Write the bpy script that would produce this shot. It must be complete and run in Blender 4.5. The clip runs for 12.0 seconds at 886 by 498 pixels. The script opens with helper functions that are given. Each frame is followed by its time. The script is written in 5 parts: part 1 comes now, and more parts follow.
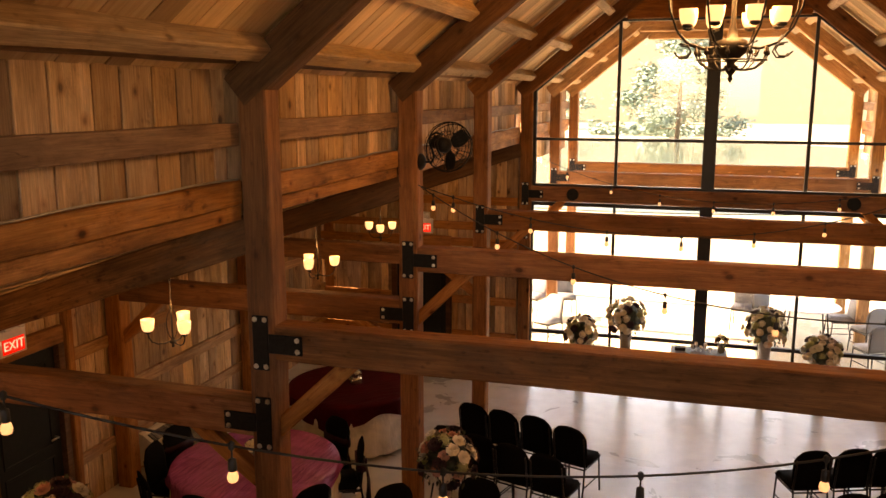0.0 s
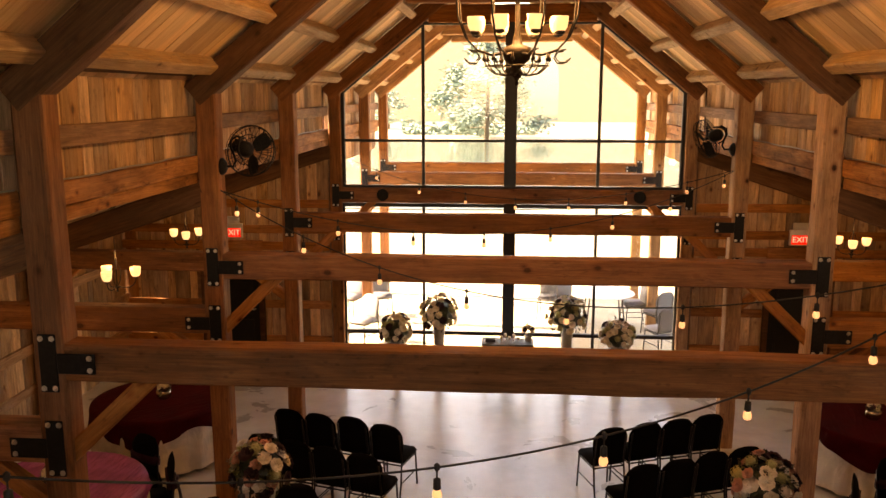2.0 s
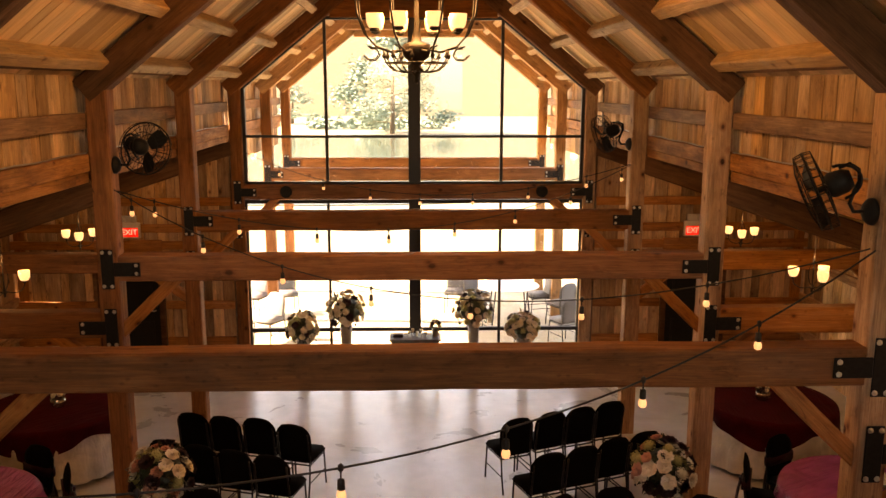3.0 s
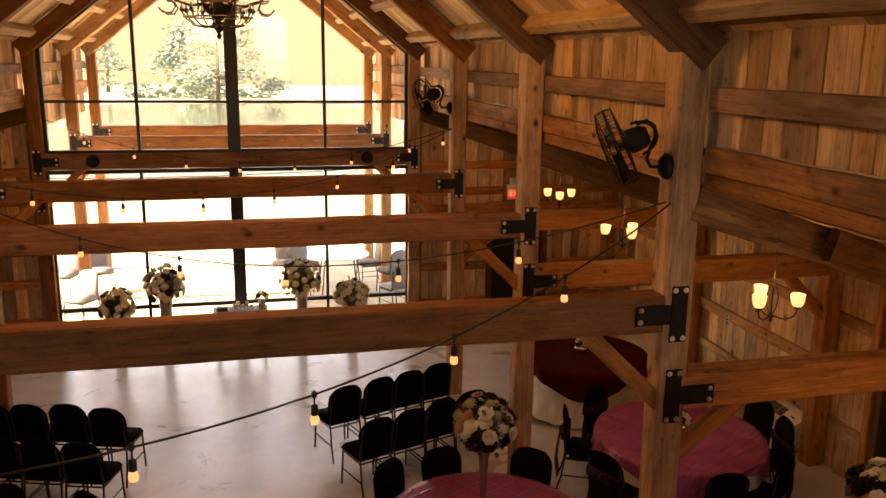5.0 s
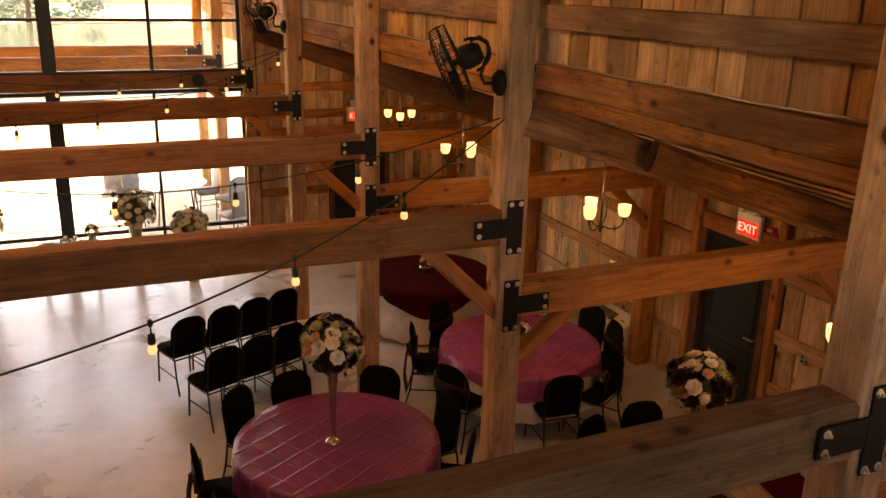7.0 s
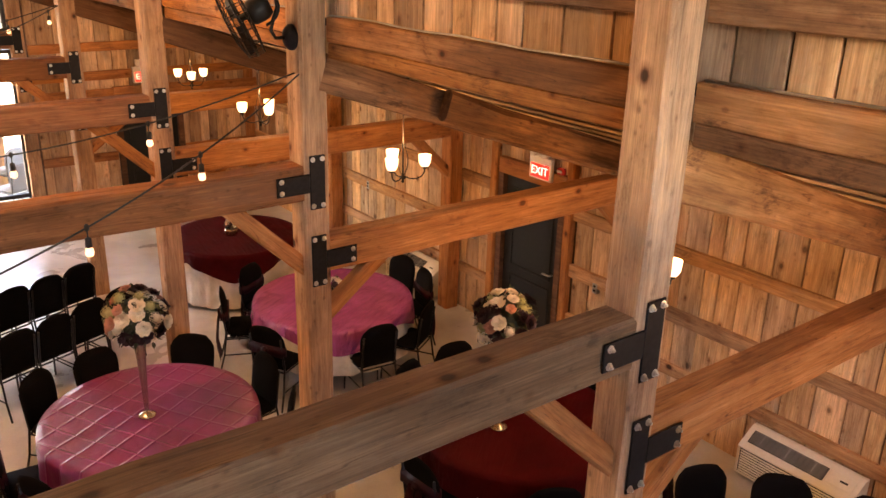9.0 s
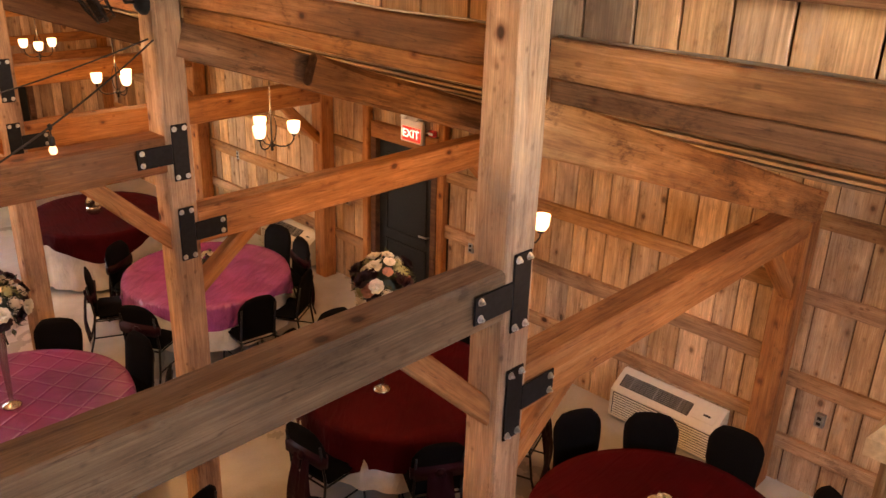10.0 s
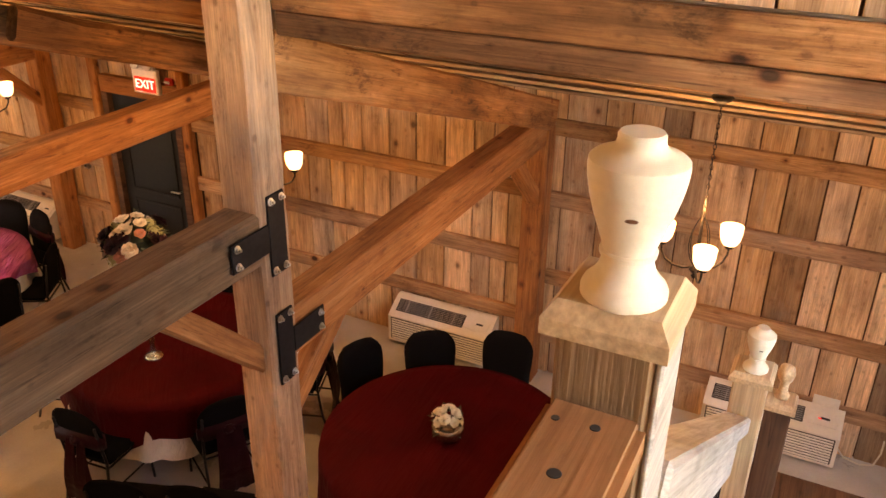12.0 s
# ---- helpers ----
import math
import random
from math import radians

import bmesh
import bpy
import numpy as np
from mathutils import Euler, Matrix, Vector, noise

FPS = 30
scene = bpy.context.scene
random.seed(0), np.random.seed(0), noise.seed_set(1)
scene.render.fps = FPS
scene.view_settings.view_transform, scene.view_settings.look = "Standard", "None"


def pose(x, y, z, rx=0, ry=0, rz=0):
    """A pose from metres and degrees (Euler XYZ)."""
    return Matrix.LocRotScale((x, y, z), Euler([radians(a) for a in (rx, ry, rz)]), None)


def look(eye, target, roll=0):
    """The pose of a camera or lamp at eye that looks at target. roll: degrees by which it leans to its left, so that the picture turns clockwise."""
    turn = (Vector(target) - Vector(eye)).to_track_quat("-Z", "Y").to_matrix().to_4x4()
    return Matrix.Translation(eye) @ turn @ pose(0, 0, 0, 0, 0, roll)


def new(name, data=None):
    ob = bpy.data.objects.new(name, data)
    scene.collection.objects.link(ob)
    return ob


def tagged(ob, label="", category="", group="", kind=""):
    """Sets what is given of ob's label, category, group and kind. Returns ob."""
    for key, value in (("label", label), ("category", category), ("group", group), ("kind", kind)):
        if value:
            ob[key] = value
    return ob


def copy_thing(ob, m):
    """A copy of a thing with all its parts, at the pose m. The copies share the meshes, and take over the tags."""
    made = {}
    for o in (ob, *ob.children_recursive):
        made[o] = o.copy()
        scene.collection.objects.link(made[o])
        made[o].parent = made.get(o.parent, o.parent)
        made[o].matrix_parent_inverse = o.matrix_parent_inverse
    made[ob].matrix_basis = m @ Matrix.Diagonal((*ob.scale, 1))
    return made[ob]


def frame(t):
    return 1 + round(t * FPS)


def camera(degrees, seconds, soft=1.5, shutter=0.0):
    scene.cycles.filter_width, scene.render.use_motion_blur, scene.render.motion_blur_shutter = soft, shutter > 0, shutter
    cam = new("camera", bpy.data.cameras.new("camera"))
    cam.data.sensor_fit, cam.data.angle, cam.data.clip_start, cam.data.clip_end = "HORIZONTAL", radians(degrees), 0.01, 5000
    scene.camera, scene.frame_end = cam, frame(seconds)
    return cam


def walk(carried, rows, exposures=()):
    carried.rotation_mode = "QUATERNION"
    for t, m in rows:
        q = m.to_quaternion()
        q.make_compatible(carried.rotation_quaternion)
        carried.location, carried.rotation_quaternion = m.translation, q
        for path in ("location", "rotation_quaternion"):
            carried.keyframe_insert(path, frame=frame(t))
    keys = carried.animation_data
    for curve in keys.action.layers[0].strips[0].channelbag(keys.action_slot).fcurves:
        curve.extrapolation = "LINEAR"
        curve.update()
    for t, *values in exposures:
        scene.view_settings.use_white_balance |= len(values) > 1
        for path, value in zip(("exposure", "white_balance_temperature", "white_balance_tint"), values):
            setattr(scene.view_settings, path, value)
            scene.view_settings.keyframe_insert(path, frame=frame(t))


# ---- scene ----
cam = camera(55.6, 12.0)
PATH = [
    (0, (-0.149, 0.188, 4.678), (-0.721, 2.069, 4.313), 0.0),
    (0.5, (-0.115, 0.185, 4.685), (-0.573, 2.099, 4.33), 0.2),
    (1, (-0.072, 0.165, 4.701), (-0.434, 2.098, 4.339), -0.0),
    (1.5, (-0.038, 0.161, 4.707), (-0.291, 2.111, 4.34), -0.2),
    (2, (-0.017, 0.156, 4.707), (-0.171, 2.116, 4.342), 0.0),
    (2.5, (-0.004, 0.146, 4.713), (-0.054, 2.112, 4.348), 0.1),
    (3, (0.02, 0.154, 4.727), (0.084, 2.117, 4.349), 0.1),
    (3.2, (0.015, 0.157, 4.728), (0.121, 2.116, 4.342), 0.2),
    (5, (0.188, 0.253, 4.647), (0.634, 2.151, 4.203), 0.7),
    (5.5, (0.201, 0.249, 4.635), (0.715, 2.12, 4.15), 0.8),
    (6, (0.222, 0.244, 4.645), (0.815, 2.078, 4.112), 0.5),
    (6.5, (0.22, 0.238, 4.615), (0.91, 2.026, 4.044), 1.0),
    (7, (0.218, 0.227, 4.616), (0.997, 1.965, 4.006), 1.4),
    (7.5, (0.207, 0.217, 4.623), (1.092, 1.887, 3.969), 1.5),
    (9.5, (0.203, 0.106, 4.615), (1.448, 1.495, 3.894), 1.7),
    (10, (0.219, 0.083, 4.601), (1.563, 1.354, 3.84), 1.9),
    (10.5, (0.226, 0.075, 4.6), (1.644, 1.248, 3.817), 2.0),
    (11, (0.231, 0.064, 4.598), (1.716, 1.125, 3.78), 1.3),
    (11.5, (0.241, 0.047, 4.596), (1.785, 0.993, 3.747), 1.1),
    (12, (0.27, 0.032, 4.586), (1.877, 0.828, 3.702), 0.8),
]
EXPOSURES = [(0, 3.85, 13200, 28), (3, 3.8, 13400, 28), (5.5, 3.7, 13400, 29), (7.3, 4.15, 12600, 28), (9.3, 5.35, 8700, 23), (12, 5.3, 10500, 25)]
walk(cam, [(t, look(eye, aim, roll)) for t, eye, aim, roll in PATH], EXPOSURES)

# ---- world and sun ----
world = bpy.data.worlds.new("world")
scene.world = world
world.use_nodes = True
wn = world.node_tree.nodes
sky = wn.new("ShaderNodeTexSky")
sky.sky_type = "NISHITA"
sky.sun_disc = False
sky.sun_elevation = radians(38)
sky.sun_rotation = radians(274)
wn["Background"].inputs["Strength"].default_value = 0.15
world.node_tree.links.new(sky.outputs["Color"], wn["Background"].inputs["Color"])
sun = new("sun", bpy.data.lights.new("sun", "SUN"))
sun.data.energy = 4.4
sun.data.angle = radians(0.6)
sun.data.color = (1.0, 0.95, 0.86)
sun.matrix_world = look((0, 0, 40), (15, -1.0, 40 - 12.4))

# ---- plan, metres ----
BENTS = [2.17, 5.09, 8.11, 11.05, 14.10]
PORCH = [17.0, 19.5]
POST_X, POST_W = 2.93, 0.20
WALL_X = 6.70
TIE_Z, TIE_H = 3.01, 0.25
AISLE_Z, AISLE_H = 2.45, 0.26
BACK_Y = -4.0
SLOPE = 0.81


def roof_under(x):
    return 4.73 + SLOPE * (2.79 - abs(x))


def aisle_top(x):
    return 3.90 - 0.35 * (abs(x) - 3.05)


# ---- materials ----
def material(name):
    m = bpy.data.materials.new(name)
    m.use_nodes = True
    nt = m.node_tree
    return m, nt, nt.nodes["Principled BSDF"]


def node(nt, kind, **values):
    n = nt.nodes.new(kind)
    for key, value in values.items():
        n.inputs[key.replace("_", " ")].default_value = value
    return n


def ramp(nt, fac, stops):
    r = nt.nodes.new("ShaderNodeValToRGB")
    while len(r.color_ramp.elements) < len(stops):
        r.color_ramp.elements.new(0.5)
    for e, (p, c) in zip(r.color_ramp.elements, stops):
        e.position, e.color = p, (*c, 1)
    nt.links.new(fac, r.inputs["Fac"])
    return r.outputs["Color"]


def mixed(nt, fac, a, b, mode="MIX"):
    m = nt.nodes.new("ShaderNodeMix")
    m.data_type, m.blend_type = "RGBA", mode
    for sock, v in ((m.inputs[0], fac), (m.inputs[6], a), (m.inputs[7], b)):
        if hasattr(v, "links"):
            nt.links.new(v, sock)
        elif isinstance(v, tuple):
            sock.default_value = (*v, 1)
        else:
            sock.default_value = v
    return m.outputs[2]


def bumped(nt, bsdf, height, strength, distance=0.01):
    b = nt.nodes.new("ShaderNodeBump")
    b.inputs["Strength"].default_value, b.inputs["Distance"].default_value = strength, distance
    nt.links.new(height, b.inputs["Height"])
    nt.links.new(b.outputs["Normal"], bsdf.inputs["Normal"])


def wood(name, dark, mid, light, rough=0.75, vary=0.5, grey=0.25, knots=0.6, bump=0.35, stain=0.35, cracks=0.7):
    """Sawn timber: the grain runs along the piece's own x."""
    m, nt, bsdf = material(name)
    L = nt.links.new
    tc, info = nt.nodes.new("ShaderNodeTexCoord"), nt.nodes.new("ShaderNodeObjectInfo")
    shift = nt.nodes.new("ShaderNodeVectorMath")
    shift.operation = "MULTIPLY_ADD"
    comb = nt.nodes.new("ShaderNodeCombineXYZ")
    for k in ("X", "Y", "Z"):
        L(info.outputs["Random"], comb.inputs[k])
    L(comb.outputs[0], shift.inputs[0])
    shift.inputs[1].default_value = (41.0, 17.0, 29.0)
    L(tc.outputs["Object"], shift.inputs[2])
    at = shift.outputs[0]

    def scaled(v):
        mp = nt.nodes.new("ShaderNodeMapping")
        mp.inputs["Scale"].default_value = v
        L(at, mp.inputs["Vector"])
        return mp.outputs[0]

    def noised(v, scale, detail=4.0, rough_=0.6, warp=0.0):
        n = node(nt, "ShaderNodeTexNoise", Scale=scale, Detail=detail, Roughness=rough_, Distortion=warp)
        L(scaled(v), n.inputs["Vector"])
        return n.outputs["Fac"]

    def spread_out(v):
        """Distance to the knot, pushed out by a random amount per cell, so that sizes vary and many cells stay clear."""
        add = nt.nodes.new("ShaderNodeMath")
        add.operation = "MULTIPLY_ADD"
        L(v.outputs["Color"], add.inputs[0])
        add.inputs[1].default_value = 0.15
        L(v.outputs["Distance"], add.inputs[2])
        return add.outputs[0]

    grain = noised((0.8, 11, 11), 2.0, 6.0, 0.62, 0.8)
    fine = noised((3.0, 90, 90), 1.5, 3.0)
    broad = noised((0.7, 2.2, 2.2), 1.3, 3.0)
    base = ramp(nt, grain, [(0.12, dark), (0.5, mid), (0.88, light)])
    base = mixed(nt, 0.5 if bump > 0.2 else 0.06, base, ramp(nt, fine, [(0.3, (0.40, 0.38, 0.36)), (0.7, (1.25, 1.25, 1.25))]), "MULTIPLY")
    streak = noised((0.30, 6.0, 6.0), 1.7, 5.0, 0.7, 0.5)
    base = mixed(nt, min(0.55, stain * 1.3), base, ramp(nt, streak, [(0.30, (0.42, 0.36, 0.32)), (0.46, (0.95, 0.94, 0.92)), (0.60, (1.05, 1.05, 1.05)), (0.72, (1.3, 1.28, 1.22))]), "MULTIPLY")
    patch = noised((1.1, 3.4, 3.4), 1.15, 6.0, 0.72, 0.4)
    silver = ramp(nt, patch, [(0.54, (0, 0, 0)), (0.66, (min(1.0, grey * 2.0),) * 3)])
    base = mixed(nt, silver, base, tuple(0.30 * a + 0.70 * sum(mid) / 3 * 0.75 for a in mid))
    base = mixed(nt, stain, base, ramp(nt, broad, [(0.34, (0.34, 0.30, 0.28)), (0.58, (1.12, 1.1, 1.06))]), "MULTIPLY")
    blot = noised((1.8, 4.2, 4.2), 1.6, 8.0, 0.78, 0.3)
    base = mixed(nt, min(0.9, stain * 1.15), base, ramp(nt, blot, [(0.34, (0.30, 0.27, 0.25)), (0.43, (0.82, 0.80, 0.78)), (0.52, (1.0, 1.0, 1.0)), (0.66, (1.16, 1.15, 1.12))]), "MULTIPLY")
    vo = node(nt, "ShaderNodeTexVoronoi", Scale=1.0, Randomness=1.0)
    L(scaled((3.6, 5.0, 5.0)), vo.inputs["Vector"])
    spot = ramp(nt, spread_out(vo), [(0.115, (0.07, 0.035, 0.022)), (0.14, (0.30, 0.17, 0.10)), (0.18, (0.70, 0.57, 0.46)), (0.27, (1, 1, 1))])
    base = mixed(nt, knots, base, spot, "MULTIPLY")
    pin = node(nt, "ShaderNodeTexVoronoi", Scale=1.0, Randomness=1.0)
    L(scaled((9.0, 13.0, 13.0)), pin.inputs["Vector"])
    base = mixed(nt, knots * 0.45, base, ramp(nt, spread_out(pin), [(0.13, (0.12, 0.07, 0.045)), (0.20, (0.8, 0.72, 0.66)), (0.26, (1, 1, 1))]), "MULTIPLY")
    check = noised((0.22, 7, 7), 1.6, 2.0, 0.5, 0.3)
    base = mixed(nt, cracks, base, ramp(nt, check, [(0.496, (1, 1, 1)), (0.499, (0.25, 0.2, 0.17)), (0.501, (0.25, 0.2, 0.17)), (0.504, (1, 1, 1))]), "MULTIPLY")
    tone = nt.nodes.new("ShaderNodeMath")
    tone.operation = "FRACT"
    big = nt.nodes.new("ShaderNodeMath")
    big.operation = "MULTIPLY"
    L(info.outputs["Random"], big.inputs[0])
    big.inputs[1].default_value = 7.3
    L(big.outputs[0], tone.inputs[0])
    base = mixed(nt, vary, base, ramp(nt, info.outputs["Random"], [(0.0, (0.30, 0.26, 0.23)), (0.22, (0.70, 0.66, 0.62)), (0.5, (1, 1, 1)), (1.0, (1.4, 1.36, 1.25))]), "MULTIPLY")
    hsv = nt.nodes.new("ShaderNodeHueSaturation")
    L(base, hsv.inputs["Color"])
    sat = ramp(nt, tone.outputs[0], [(0.0, (1 - grey,) * 3), (1.0, (1.0, 1.0, 1.0))])
    L(sat, hsv.inputs["Saturation"])
    L(hsv.outputs["Color"], bsdf.inputs["Base Color"])
    rg = ramp(nt, grain, [(0.2, (min(1, rough + 0.12),) * 3), (0.8, (rough - 0.12,) * 3)])
    L(rg, bsdf.inputs["Roughness"])
    bsdf.inputs["Specular IOR Level"].default_value = 0.25
    bumped(nt, bsdf, fine, bump, 0.004)
    return m


def plain(name, colour, rough=0.5, metal=0.0, speck=0.15, scale=30.0, bump=0.1, **more):
    m, nt, bsdf = material(name)
    tc = nt.nodes.new("ShaderNodeTexCoord")
    n = node(nt, "ShaderNodeTexNoise", Scale=scale, Detail=4.0)
    nt.links.new(tc.outputs["Object"], n.inputs["Vector"])
    lo = tuple(c * (1 - speck) for c in colour)
    hi = tuple(min(1, c * (1 + speck)) for c in colour)
    nt.links.new(ramp(nt, n.outputs["Fac"], [(0.3, lo), (0.7, hi)]), bsdf.inputs["Base Color"])
    bsdf.inputs["Roughness"].default_value, bsdf.inputs["Metallic"].default_value = rough, metal
    for key, value in more.items():
        bsdf.inputs[key.replace("_", " ")].default_value = value
    if bump:
        bumped(nt, bsdf, n.outputs["Fac"], bump, 0.003)
    return m


def cloth(name, colour, rough=0.45, sheen=0.4, pintuck=False, shine=0.5, wrinkle=0.35):
    m, nt, bsdf = material(name)
    L = nt.links.new
    tc = nt.nodes.new("ShaderNodeTexCoord")
    soft_fold = node(nt, "ShaderNodeTexNoise", Scale=3.0, Detail=3.0, Distortion=0.8)
    L(tc.outputs["Object"], soft_fold.inputs["Vector"])
    lo, hi = tuple(c * 0.75 for c in colour), tuple(min(1, c * 1.2) for c in colour)
    L(ramp(nt, soft_fold.outputs["Fac"], [(0.3, lo), (0.7, hi)]), bsdf.inputs["Base Color"])
    bsdf.inputs["Roughness"].default_value = rough
    bsdf.inputs["Sheen Weight"].default_value = sheen
    bsdf.inputs["Specular IOR Level"].default_value = shine
    height = soft_fold.outputs["Fac"]
    if pintuck:
        mp = nt.nodes.new("ShaderNodeMapping")
        mp.inputs["Rotation"].default_value = (0, 0, radians(38))
        L(tc.outputs["Object"], mp.inputs["Vector"])
        add = nt.nodes.new("ShaderNodeMath")
        add.operation = "MAXIMUM"
        for k, axis in enumerate(("X", "Y")):
            wv = nt.nodes.new("ShaderNodeTexWave")
            wv.bands_direction, wv.wave_profile = axis, "SIN"
            wv.inputs["Scale"].default_value, wv.inputs["Distortion"].default_value = 1.5, 0.9
            wv.inputs["Detail Scale"].default_value = 1.2
            L(mp.outputs[0], wv.inputs["Vector"])
            pw = nt.nodes.new("ShaderNodeMath")
            pw.operation = "POWER"
            L(wv.outputs["Fac"], pw.inputs[0])
            pw.inputs[1].default_value = 40.0
            L(pw.outputs[0], add.inputs[k])
        height = add.outputs[0]
        crease = node(nt, "ShaderNodeTexNoise", Scale=4.5, Detail=4.0, Distortion=1.4)
        L(tc.outputs["Object"], crease.inputs["Vector"])
        both = nt.nodes.new("ShaderNodeMath")
        both.operation = "MULTIPLY_ADD"
        L(crease.outputs["Fac"], both.inputs[0])
        both.inputs[1].default_value = 1.1
        L(height, both.inputs[2])
        bumped(nt, bsdf, both.outputs[0], 0.55, 0.014)
    else:
        mp = nt.nodes.new("ShaderNodeMapping")
        mp.inputs["Scale"].default_value = (1.2, 9.0, 3.0)
        mp.inputs["Rotation"].default_value = (0, 0, radians(20))
        L(tc.outputs["Object"], mp.inputs["Vector"])
        crease = node(nt, "ShaderNodeTexNoise", Scale=1.6, Detail=3.0, Distortion=1.2)
        L(mp.outputs[0], crease.inputs["Vector"])
        bumped(nt, bsdf, crease.outputs["Fac"], wrinkle, 0.06)
    return m


def glow(name, colour, strength, albedo=1.0):
    m, nt, bsdf = material(name)
    bsdf.inputs["Base Color"].default_value = (*[c * albedo for c in colour], 1)
    bsdf.inputs["Emission Color"].default_value = (*colour, 1)
    bsdf.inputs["Emission Strength"].default_value = strength
    bsdf.inputs["Roughness"].default_value = 0.3
    return m


def concrete(name, dark, light, rough_lo, rough_hi):
    m, nt, bsdf = material(name)
    L = nt.links.new
    tc = nt.nodes.new("ShaderNodeTexCoord")
    a = node(nt, "ShaderNodeTexNoise", Scale=1.1, Detail=6.0, Roughness=0.6, Distortion=0.5)
    b = node(nt, "ShaderNodeTexNoise", Scale=60.0, Detail=3.0)
    c = node(nt, "ShaderNodeTexNoise", Scale=4.0, Detail=5.0, Distortion=0.4)
    for n in (a, b, c):
        L(tc.outputs["Object"], n.inputs["Vector"])
    base = ramp(nt, a.outputs["Fac"], [(0.22, dark), (0.78, light)])
    base = mixed(nt, 0.5, base, ramp(nt, c.outputs["Fac"], [(0.25, (0.72, 0.72, 0.74)), (0.75, (1.12, 1.12, 1.12))]), "MULTIPLY")
    base = mixed(nt, 0.25, base, ramp(nt, b.outputs["Fac"], [(0.3, (0.7,) * 3), (0.7, (1.15,) * 3)]), "MULTIPLY")
    L(base, bsdf.inputs["Base Color"])
    L(ramp(nt, a.outputs["Fac"], [(0.25, (rough_lo,) * 3), (0.75, (rough_hi,) * 3)]), bsdf.inputs["Roughness"])
    return m


M_BEAM = wood("honey_timber", (0.25, 0.086, 0.022), (0.46, 0.178, 0.052), (0.65, 0.30, 0.108), vary=0.2, grey=0.05, knots=0.8, stain=0.45)
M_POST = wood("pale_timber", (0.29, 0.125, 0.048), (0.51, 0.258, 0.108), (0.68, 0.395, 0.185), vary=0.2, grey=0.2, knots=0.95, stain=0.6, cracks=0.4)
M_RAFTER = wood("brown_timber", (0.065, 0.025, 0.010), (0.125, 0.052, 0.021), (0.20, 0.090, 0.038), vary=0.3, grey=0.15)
# red-brown tie beam tone, reused for shaded west timbers and better lit far rafters
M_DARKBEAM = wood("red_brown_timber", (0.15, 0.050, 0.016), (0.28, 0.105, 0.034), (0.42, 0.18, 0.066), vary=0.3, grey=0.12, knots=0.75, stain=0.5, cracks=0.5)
M_BARK = wood("rough_log_timber", (0.07, 0.028, 0.011), (0.26, 0.11, 0.04), (0.46, 0.22, 0.085), vary=0.3, knots=0.95, bump=0.9, stain=0.95)
M_AISLE = wood("stained_honey_timber", (0.22, 0.085, 0.026), (0.42, 0.18, 0.062), (0.58, 0.28, 0.11), vary=0.2, grey=0.1, knots=0.9, bump=0.5, stain=0.85)
M_BOARD = wood("barn_board", (0.36, 0.178, 0.084), (0.62, 0.37, 0.195), (0.82, 0.57, 0.34), vary=0.68, grey=0.22, knots=0.75, stain=0.5, cracks=0.0)
M_GREY = wood("weathered_timber", (0.17, 0.074, 0.032), (0.30, 0.145, 0.066), (0.45, 0.245, 0.125), vary=0.3, grey=0.25, stain=0.55)
M_TIE = wood("grey_tie_timber", (0.105, 0.056, 0.028), (0.185, 0.108, 0.060), (0.275, 0.172, 0.102), vary=0.1, grey=0.12, knots=0.8, stain=0.6)
M_ROUGH = wood("rough_dark_timber", (0.15, 0.085, 0.045), (0.25, 0.15, 0.082), (0.36, 0.23, 0.135), vary=0.05, grey=0.1, knots=0.2, bump=0.8, stain=0.2, cracks=0.0)
M_CEIL = wood("ceiling_board", (0.30, 0.165, 0.082), (0.50, 0.31, 0.165), (0.64, 0.44, 0.26), vary=0.3, grey=0.3, cracks=0.2)
M_PINE = wood("new_pine", (0.46, 0.29, 0.15), (0.60, 0.40, 0.22), (0.70, 0.50, 0.30), rough=0.55, vary=0.1, grey=0.1, knots=0.3, stain=0.15, cracks=0.0)
M_URN = wood("pale_turned_pine", (0.64, 0.54, 0.41), (0.75, 0.66, 0.52), (0.81, 0.73, 0.60), rough=0.5, vary=0.1, grey=0.0, knots=0.0, bump=0.1, stain=0.06, cracks=0.0)
M_RAIL = wood("stained_rail", (0.34, 0.13, 0.05), (0.56, 0.27, 0.125), (0.68, 0.39, 0.21), rough=0.6, vary=0.05, grey=0.0, knots=0.9, stain=0.55, cracks=0.4)
# pale wood whose whiteness is daylight put into the colour
M_DAYLIT_WOOD = wood("daylit_pale_wood", (0.40, 0.34, 0.28), (0.54, 0.48, 0.41), (0.66, 0.61, 0.54), rough=0.6, vary=0.1, grey=0.3, knots=0.3, stain=0.4, cracks=0.2)
M_BLACK = plain("black_steel", (0.008, 0.008, 0.009), 0.55, 0.0, 0.3, 40, 0.1, Specular_IOR_Level=0.18)
M_FRAME = plain("black_window_frame", (0.018, 0.018, 0.02), 0.5, 0.2)
M_BOLT = plain("zinc_bolt", (0.55, 0.54, 0.52), 0.35, 0.9, 0.1)
M_BRONZE = plain("dark_bronze", (0.020, 0.014, 0.010), 0.5, 0.5, 0.3)
M_CHAIR = plain("black_chair_fabric", (0.005, 0.0045, 0.005), 1.0, 0.0, 0.3, 120, 0.3, Specular_IOR_Level=0.08)
M_CHROME = plain("black_chair_tube", (0.02, 0.02, 0.022), 0.3, 0.7, 0.1)
M_SASH = cloth("burgundy_sash", (0.022, 0.002, 0.006), 0.5, 0.0, shine=0.15)
